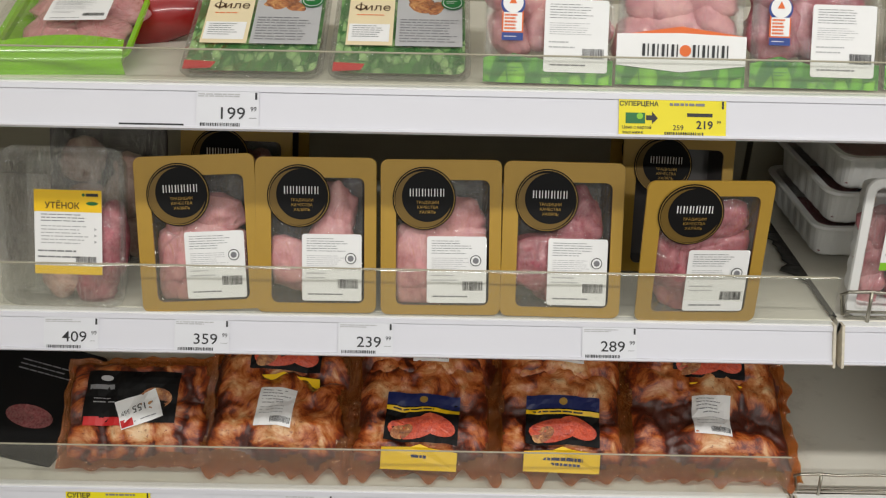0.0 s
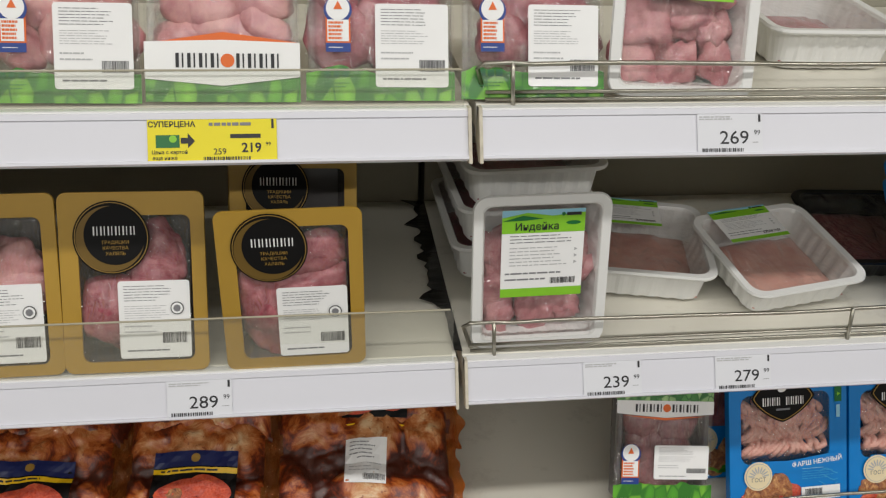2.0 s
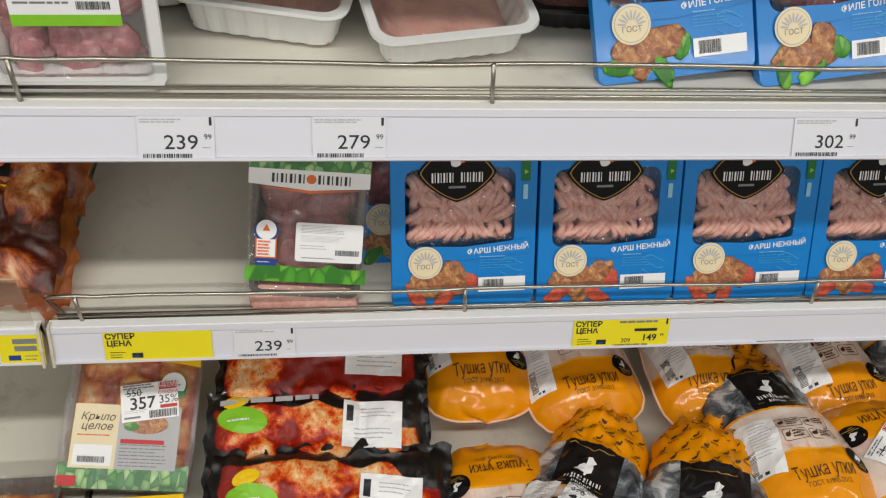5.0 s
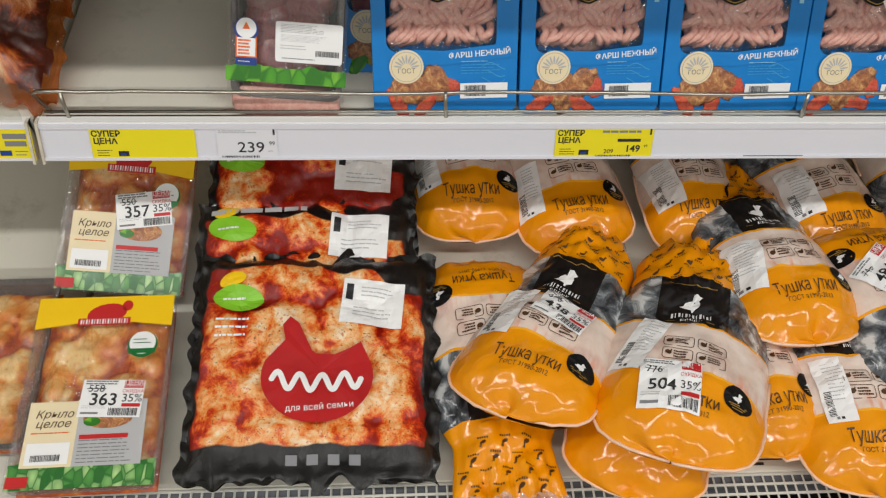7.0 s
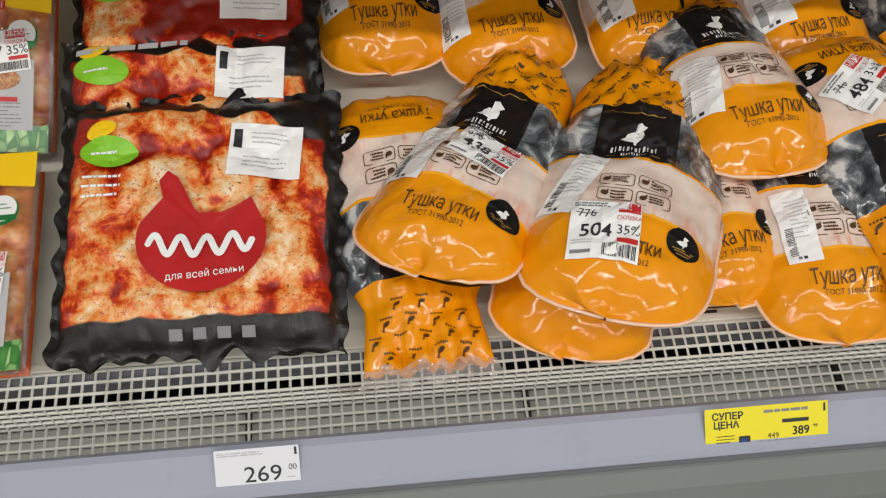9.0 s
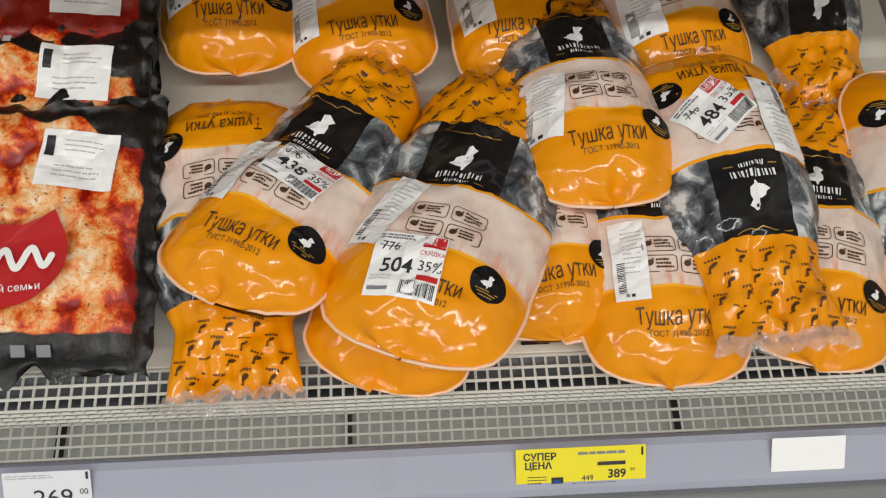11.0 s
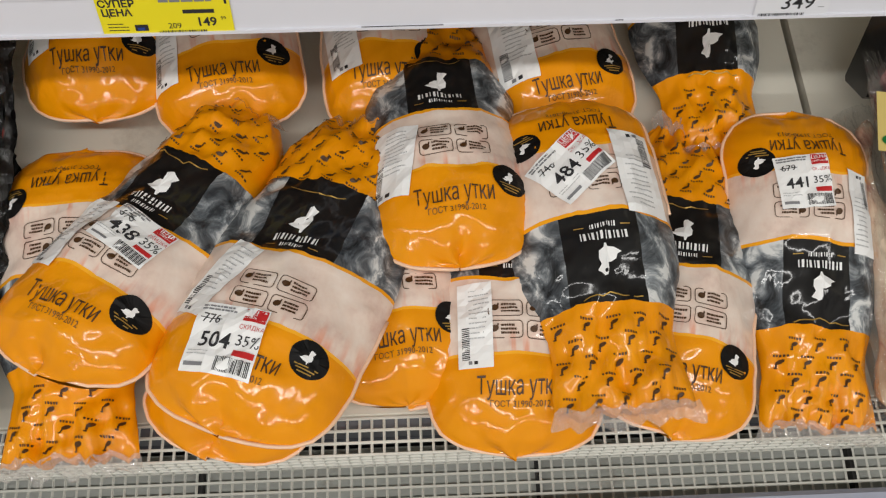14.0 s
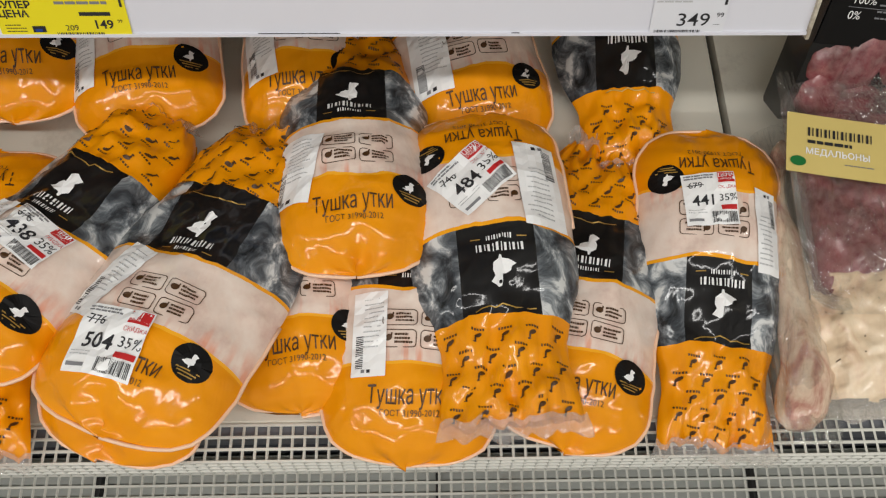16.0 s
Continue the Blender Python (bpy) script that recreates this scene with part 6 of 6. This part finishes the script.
def tabaka(p0, p1, w, seed, label, sticker, h=0.23):
    t, z = vacuum_bag("chicken_bag", p0, p1, w, h, 0.05, seed, label, "chicken bag", [BROWN_BAG, SAUCE, AMBER_FILM], "marinated chicken bags", 0.060, 0.012, wavy=0.013)
    if sticker == "printed":
        s = Sheet(lambda x, y: 0.7 * z(x, y) + 0.3 * 0.036, (0.0, 0.066), -3)
        s.cell = 0.006
        s.rect(0, 0, 0.098, 0.068, BLACK_PRINT, 0.004).rect(0, 0.026, 0.098, 0.018, NAVY, 0.0046).rect(0, 0.0125, 0.098, 0.006, YELLOW_INK, 0.0048)
        s.disc(0, 0.026, 0.0055, 0.0050, GOLD_LINE, 0.0054, 14).lines(0, 0.0125, 0.08, 0.004, 1, INK, seed, 0.0054, 0.5)
        s.disc(-0.012, -0.014, 0.033, 0.0165, PEPPER, 0.0050, 20, 6).disc(0.020, -0.010, 0.026, 0.0150, PEPPER, 0.0054, 20, -20).disc(-0.026, -0.020, 0.016, 0.010, FOOD, 0.0058, 16, 30)
        s.put([(-0.050, -0.066), (0.050, -0.062), (0.050, -0.042), (0.012, -0.040), (0.0, -0.036), (-0.012, -0.040), (-0.050, -0.044)], [(0, 1, 2, 3, 4, 5, 6)], YELLOW_INK, 0.004)
        s.lines(0.0, -0.053, 0.056, 0.010, 2, NAVY, seed + 2, 0.0048, 0.6)
        s.build("printed_label", t, "navy, black and yellow printed label")
    else:
        s = Sheet(z, (0.002, 0.078), -4)
        s.rect(0, 0, 0.05, 0.056, PAPER, 0.002).lines(0, 0.014, 0.04, 0.022, 5, GREY_INK, seed, 0.0026).lines(0, -0.006, 0.04, 0.014, 3, PALE_INK, seed + 2, 0.0026).bars(0.01, -0.02, 0.026, 0.008, INK, seed, 0.0026)
        s.build("paper_label", t, "white printed weight label")
    return t


for k, (x, w, st) in enumerate(((-0.222, 0.205, "paper"), (-0.022, 0.205, "printed"), (0.166, 0.19, "printed"), (0.366, 0.236, "paper"))):
    tabaka((x, 0.938, 0.704), (x + 0.002, 1.07, 0.762), w + 0.006, 120 + k, "vacuum bag of marinated chicken with " + ("white weight label" if st == "paper" else "navy and yellow label"), st)
    tabaka((x + 0.01, 1.04, 0.745), (x + 0.012, 1.18, 0.835), w, 130 + k, "vacuum bag of marinated chicken in back row", "printed" if st == "paper" else "paper", 0.2)
t, z_ = vacuum_bag("meat_bag", (-0.405, 0.945, 0.704), (-0.41, 1.06, 0.80), 0.205, 0.15, 0.03, 140, "vacuum bag of spiced meat with black label", "meat bag", [BROWN_BAG, AMBER_FILM], "", 0.026, 0.008)
s = Sheet(z_, (-0.005, 0.085), -2)
s.rect(0, 0.006, 0.125, 0.07, BLACK_PRINT, 0.002).rect(-0.03, -0.028, 0.06, 0.012, RED_INK, 0.0026).disc(0.032, 0.004, 0.024, 0.014, FOOD, 0.0027, 18)
s.rect(-0.04, 0.018, 0.034, 0.006, GREY_INK, 0.0026).disc(-0.035, 0.03, 0.008, 0.004, PALE_INK, 0.0026, 12).lines(-0.034, 0.0, 0.03, 0.01, 2, PALE_INK, 4, 0.0026)
s.build("black_label", t)
s = Sheet(z_, (0.008, 0.073), 200)
s.rect(0, 0, 0.056, 0.04, PAPER, 0.0034).text("155", -0.002, -0.002, 0.014, INK, lift=0.004).text("35%", 0.019, -0.002, 0.0085, INK, lift=0.004).lines(0, 0.014, 0.04, 0.005, 1, GREY_INK, 5, 0.004).rect(0.019, 0.013, 0.016, 0.011, RED_INK, 0.0042)
s.build("discount_label", t, "white discount sticker reading 155")
t = thing("meat_box", lay((-0.61, 0.975, 0.70), (-0.57, 1.11, 0.78)), "black printed meat box at the shelf's side", "meat box")
v, f = box(-0.09, 0.09, 0.0, 0.17, -0.03, 0.004, 0.003)
link_mesh("box_body", v, f, [BLACK_PRINT], parent=t)
Sheet(lambda x, y: 0.0045).disc(0.03, 0.06, 0.035, 0.016, BEEF, 0.0008, 20).lines(0.02, 0.13, 0.08, 0.02, 3, GREY_INK, 2, 0.001).rect(0.06, 0.14, 0.01, 0.01, RED_INK, 0.0011).build("box_print", t)


def wing_tray(p0, p1, seed, label, old, price, w=0.155, h=0.232, top=True):
    """Tray of marinated wings: yellow header, cream card, herb edge and discount sticker."""
    t = thing("chicken_tray", lay(p0, p1), label, "chicken tray", "marinated wing trays")
    tray(t, w, h, 0.04, CLEAR_TRAY, 0.014, 0.005)
    sauce_bed(t, w - 0.010, h - 0.012, h / 2, 0.001, 0.028, seed, WING_SAUCE)
    pane(t, w, h, h / 2, 0.003)
    leaf_edge(t, w - 0.006, 0.002, 0.04, 0.0045, seed, HERB, "herb_band")
    s = Sheet(lambda x, y: 0.0045)
    if top:
        s.put([(-w / 2 + 0.002, h - 0.042), (-w * 0.2, h - 0.036), (0, h - 0.033), (w * 0.2, h - 0.036), (w / 2 - 0.002, h - 0.042), (w / 2 - 0.002, h - 0.001), (-w / 2 + 0.002, h - 0.001)], [(0, 1, 5, 6), (1, 2, 5), (2, 3, 4, 5)], YELLOW_INK, 0.0008)
        s.disc(0.002, h - 0.024, 0.022, 0.013, RED_INK, 0.0012, 20, 10).disc(0.024, h - 0.014, 0.006, 0.007, RED_INK, 0.0012, 12)
        s.rect(0.0, h - 0.0345, 0.058, 0.0095, RED_INK, 0.0014)
        s.marks(0.0, h - 0.0345, 9, 0.054, 0.0062, WHITE_INK, 0.0018)
        s.disc(0.046, h - 0.066, 0.0165, 0.0165, DEEP_GREEN, 0.0014, 24).disc(0.046, h - 0.064, 0.0145, 0.0145, WHITE_INK, 0.0018, 24).lines(0.046, h - 0.062, 0.02, 0.009, 2, DEEP_GREEN, 3, 0.0022).rect(0.046, h - 0.0745, 0.03, 0.006, DEEP_GREEN, 0.0022)
    s.build("header", t, "yellow header band with red hen shape")
    s = Sheet(lambda x, y: 0.0048)
    s.rect(-0.037, 0.062, 0.052, 0.074, CREAM, 0.0008)
    s.text("Крыло", -0.036, 0.084, 0.0125, BROWN_INK, shear=0.25, lift=0.0013).text("целое", -0.036, 0.073, 0.0125, BROWN_INK, shear=0.25, lift=0.0013)
    s.lines(-0.036, 0.063, 0.042, 0.005, 1, ORANGE_INK, seed, 0.0013)
    s.rect(-0.037, 0.040, 0.044, 0.024, PAPER, 0.0012).bars(-0.038, 0.035, 0.03, 0.007, INK, seed, 0.0016)
    s.rect(0.024, 0.062, 0.070, 0.074, PALE_INK, 0.0007).lines(0.024, 0.041, 0.062, 0.028, 7, GREY_INK, seed + 4, 0.0013).rect(0.018, 0.057, 0.05, 0.005, RED_INK, 0.0014)
    s.disc(0.02, 0.078, 0.026, 0.012, FOOD, 0.0014, 18).disc(0.004, 0.074, 0.009, 0.005, LEAF, 0.0016, 12)
    s.put([(-w / 2 + 0.004, 0.004), (-w / 2 + 0.026, 0.004), (-w / 2 + 0.026, 0.016), (-w / 2 + 0.004, 0.016)], [(0, 1, 2, 3)], RED_INK, 0.0012)
    s.build("label", t, "cream and grey printed card")
    discount_label(t, lambda x, y: 0.0055, 0.021, 0.100 if h > 0.2 else 0.105 if top else 0.112, -3 if h > 0.2 else 10, old, price, seed, 0.066, 0.044, 0.0016)
    return t


wing_tray((0.519, 0.607, 0.472), (0.514, 0.834, 0.496), 150, "tray of marinated wings with yellow header", "558", "363")
wing_tray((0.512, 0.866, 0.468), (0.525, 1.0, 0.548), 151, "tray of marinated wings leaning at the back", "550", "357", h=0.190)
t = thing("chicken_tray", lay((0.375, 0.66, 0.47), (0.372, 0.88, 0.478)), "tray of marinated chicken without header", "chicken tray")
tray(t, 0.15, 0.225, 0.035, GREY_TRAY, 0.014, 0.005)
sauce_bed(t, 0.14, 0.212, 0.1125, 0.001, 0.028, 152, WING_SAUCE)
pane(t, 0.15, 0.225, 0.1125, 0.003)


def family_bag(p0, p1, seed, label, w=0.275, h=0.275, full=True):
    """Large flat bag of marinated meat with black margins."""
    def margin(x, y):
        n1 = 0.006 * wob(x * 30, y * 30, seed) + 0.003 * wob(x * 90, y * 90, seed)
        top = h - 0.022 - 0.020 * abs(wob(x * 16, seed, 2)) - 0.5 * max(0.0, x - 0.05)
        return min(w / 2 - 0.011 + n1 - abs(x) - 0.04 * max(0.0, x), y - 0.036 - n1 * 0.5, top - y)
    t, z = vacuum_bag("chicken_bag", p0, p1, w, h, 0.034, seed, label, "chicken bag", [MARINADE_BAG, BLACK_BAG], "black marinated meat bags", 0.062, 0.010, margin, power=0.4, wavy=0.009)
    s = Sheet(z, (0.064, 0.200 if full else 0.195), -5)
    s.cell = 0.004
    s.rect(0, 0, 0.070, 0.058, PAPER, 0.0024).rect(-0.027, 0.012, 0.008, 0.02, INK, 0.003).lines(0.004, -0.012, 0.05, 0.016, 3, PALE_INK, seed, 0.003).lines(0.006, 0.014, 0.04, 0.014, 3, PALE_INK, seed + 1, 0.003)
    s.build("paper_label", t, "white printed weight label")
    s = Sheet(z, (-0.088, 0.208))
    s.disc(0, 0, 0.030, 0.0165, GREEN_INK, 0.002, 20, -12).disc(-0.008, 0.024, 0.016, 0.009, YELLOW_INK, 0.002, 14, 10).lines(0, 0, 0.035, 0.006, 1, WHITE_INK, 3, 0.0028, 0.4)
    s.build("leaf_sticker", t, "green leaf shape with pale lettering")
    if full:
        s = Sheet(lambda x, y: 0.4 * z(x, y) + 0.6 * 0.030)
        s.cell = 0.006
        pts = [(0.006 + 0.060 * math.cos(a), 0.108 + 0.052 * math.sin(a)) for a in [radians(-200 + 11 * k) for k in range(21)]] + [(0.052, 0.148), (0.040, 0.140), (0.024, 0.133), (0.004, 0.134), (-0.010, 0.146), (-0.016, 0.170), (-0.026, 0.178), (-0.034, 0.168), (-0.030, 0.150)]
        s.put([(0.01, 0.115)] + pts, [(0, k + 1, (k + 1) % len(pts) + 1) for k in range(len(pts))], RED_FILM, 0.0055)
        for q in range(82):
            s.disc(-0.042 + 0.00117 * q, 0.104 - 0.004 * math.sin(math.pi * q / 81) + 0.0090 * math.sin(q * 0.31), 0.0033, 0.0033, WHITE_INK, 0.0066, 8)
        s.text("для всей семьи", 0.010, 0.073, 0.0095, WHITE_INK, 4, 0.0068)
        s.build("red_emblem", t, "red tulip emblem with white letter shapes")
        s = Sheet(z)
        for k in range(4):
            s.rect(-0.018 + 0.022 * k, 0.02, 0.012, 0.010, GREY_INK, 0.002)
        s.lines(-0.085, 0.17, 0.05, 0.03, 3, PAPER, 8, 0.0024)
        s.build("small_marks", t)
    else:
        Sheet(z).lines(-0.045, h - 0.018, 0.14, 0.010, 1, PALE_INK, seed, 0.0024, 0.7).build("edge_print", t)
    return t


family_bag((0.751, 0.610, 0.466), (0.757, 0.875, 0.518), 160, "black bag of marinated meat with red emblem")
family_bag((0.742, 0.73, 0.436), (0.739, 0.985, 0.535), 161, "black bag of marinated meat under another bag", 0.265, 0.25, False)
family_bag((0.748, 0.83, 0.446), (0.745, 1.07, 0.565), 162, "black bag of marinated meat at the back", 0.26, 0.25, False)

# vacuum packs at the next bay
t = thing("meat_bag", lay((1.735, 0.600, 0.440), (1.752, 0.92, 0.446)), "vacuum bag of pale pink poultry leg in clear film", "meat bag")
LEG = ((0, 0.012), (0.04, 0.024), (0.14, 0.027), (0.28, 0.021), (0.40, 0.017), (0.52, 0.024), (0.64, 0.027), (0.74, 0.017), (0.82, 0.010), (0.92, 0.0085), (0.96, 0.0115), (1.0, 0.003))
v, f = [], []
for j in range(61):
    for i in range(24):
        q, a_ = j / 60, 2 * math.pi * i / 24
        r_ = table(LEG, q) * (1 + 0.22 * wob(math.cos(a_) * 1.4, math.sin(a_) * 1.4, q * 8) + 0.16 * wob(math.cos(a_) * 4, q * 5, math.sin(a_) * 4))
        v.append((-0.010 + 0.016 * q + 0.010 * math.sin(q * 7.0) + r_ * math.cos(a_), 0.006 + 0.315 * q, 0.016 + 0.55 * r_ * math.sin(a_)))
f = [(j * 24 + i, j * 24 + (i + 1) % 24, (j + 1) * 24 + (i + 1) % 24, (j + 1) * 24 + i) for j in range(60) for i in range(24)]
f = [tuple(reversed(q)) for q in f] + [tuple(range(24)), tuple(reversed(range(1440, 1464)))]
link_mesh("poultry_leg", v, f, [LEG_SKIN], parent=t, smooth=True)
nl, ml = 70, 30
fv = []
for j in range(nl + 1):
    for i in range(ml + 1):
        q, u = j / nl, -1 + 2 * i / ml
        wide = 0.036 + 0.007 * math.sin(q * 9 + 0.6) + 0.007 * wob(q * 11, 5 + (u > 0)) - 0.012 * max(0, q - 0.7) / 0.3
        ridge = 0.006 * abs(wob(q * 9 + u * 2, u * 3, 4.0)) + 0.004 * wob(q * 26, u * 7, 2.0)
        fv.append((-0.006 + u * wide + 0.014 * q, -0.010 + 0.345 * q, 0.002 + 0.036 * (1 - u * u) ** 0.8 * (0.62 + 0.3 * math.sin(math.pi * min(1, q * 1.15)) + 0.3 * wob(q * 12, u * 3)) + ridge * (1 - u * u)))
link_mesh("film", fv, [(j * (ml + 1) + i, j * (ml + 1) + i + 1, (j + 1) * (ml + 1) + i + 1, (j + 1) * (ml + 1) + i) for j in range(nl) for i in range(ml)], [LOOSE_FILM], parent=t, label="loose clear vacuum film", smooth=True)
t, z_ = vacuum_bag("meat_bag", (1.838, 0.616, 0.446), (1.842, 0.76, 0.460), 0.20, 0.17, 0.038, 171, "vacuum pack of pale fat meat with herbs", "meat bag", [FAT_MEAT, FRINGE], "", 0.24, 0.010)
s = Sheet(z_)
spots = random.Random(8)
for k in range(44):
    s.disc(-0.085 + 0.16 * spots.random(), 0.02 + 0.13 * spots.random(), 0.0005 + 0.0011 * spots.random(), 0.0006, BROWN_INK, 0.0012, 6, 180 * spots.random())
s.build("herb_specks", t)
t = thing("meat_bag", lay((1.854, 0.712, 0.486), (1.856, 0.955, 0.514)), "clear vacuum tray of beef medallions with tan card", "meat bag")
tray(t, 0.215, 0.245, 0.032, CLEAR_TRAY, 0.03, 0.012, 0.010)
both_ = pillow(0.185, 0.215, 0.03, 172, 0.004, 0.085, 0.3)
nb = 40
bv = [(-0.0925 + 0.185 * i / nb, 0.018 + 0.205 * j / nb, -0.022 + both_(-0.0925 + 0.185 * i / nb, 0.215 * j / nb)[0]) for j in range(nb + 1) for i in range(nb + 1)]
link_mesh("beef_medallions", bv, [(j * (nb + 1) + i, j * (nb + 1) + i + 1, (j + 1) * (nb + 1) + i + 1, (j + 1) * (nb + 1) + i) for j in range(nb) for i in range(nb)], [MEDALLION], parent=t, smooth=True)
pane(t, 0.225, 0.26, 0.123, 0.010, LOOSE_FILM, r=0.03, sag=0.0)
z_ = lambda x, y: 0.0115 + 0.0015 * wob(x * 14, y * 14)
s = Sheet(z_, (-0.012, 0.156), -9)
s.rect(0, 0, 0.205, 0.066, TAN_CARD, 0.002).text("МЕДАЛЬОНЫ", -0.052, -0.009, 0.0095, WHITE_INK, lift=0.003, bold=0.02)
s.marks(-0.050, 0.013, 8, 0.066, 0.0095, INK, 0.003)
s.lines(-0.052, 0.002, 0.06, 0.006, 1, INK, 3, 0.003, 0.6).disc(-0.091, -0.021, 0.008, 0.0055, DEEP_GREEN, 0.003, 14).lines(-0.025, -0.019, 0.04, 0.004, 1, GREY_INK, 4, 0.003)
s.build("tan_card", t, "tan printed card band")
t = thing("meat_pack", lay((1.845, 0.93, 0.47), (1.875, 1.02, 0.66), 6), "black sleeved pack of dark beef standing behind", "meat pack")
v, f = box(-0.09, 0.09, 0.0, 0.22, -0.05, -0.004, 0.004)
link_mesh("tray", v, f, [BLACK_TRAY], parent=t)
meat_bed(t, 0.15, 0.08, 0.05, 0.004, 0.02, 3, MEDALLION, 173, 0.026)
s = Sheet(lambda x, y: -0.003)
s.rect(0.0, 0.155, 0.178, 0.13, BLACK_PRINT, 0.0006)
s.text("ЕСТЬ", -0.035, 0.165, 0.026, WHITE_INK, lift=0.0012, bold=0.02).text("100%", -0.055, 0.138, 0.012, WHITE_INK, lift=0.0012).text("0%", -0.06, 0.122, 0.012, WHITE_INK, lift=0.0012)
s.lines(-0.015, 0.128, 0.045, 0.02, 3, GREY_INK, 5, 0.0012).rect(0.0, 0.1305, 0.14, 0.0006, GREY_INK, 0.0012)
s.build("sleeve_print", t)
# low dark marks on the deck's front edge
mark = Sheet(lambda x, y: DECK).rect(1.247, 0.637, 0.028, 0.0035, INK, 0.0006).build("deck_mark", None)
tagged(mark, "short black slot in the deck plate", "slot", "", "structure")
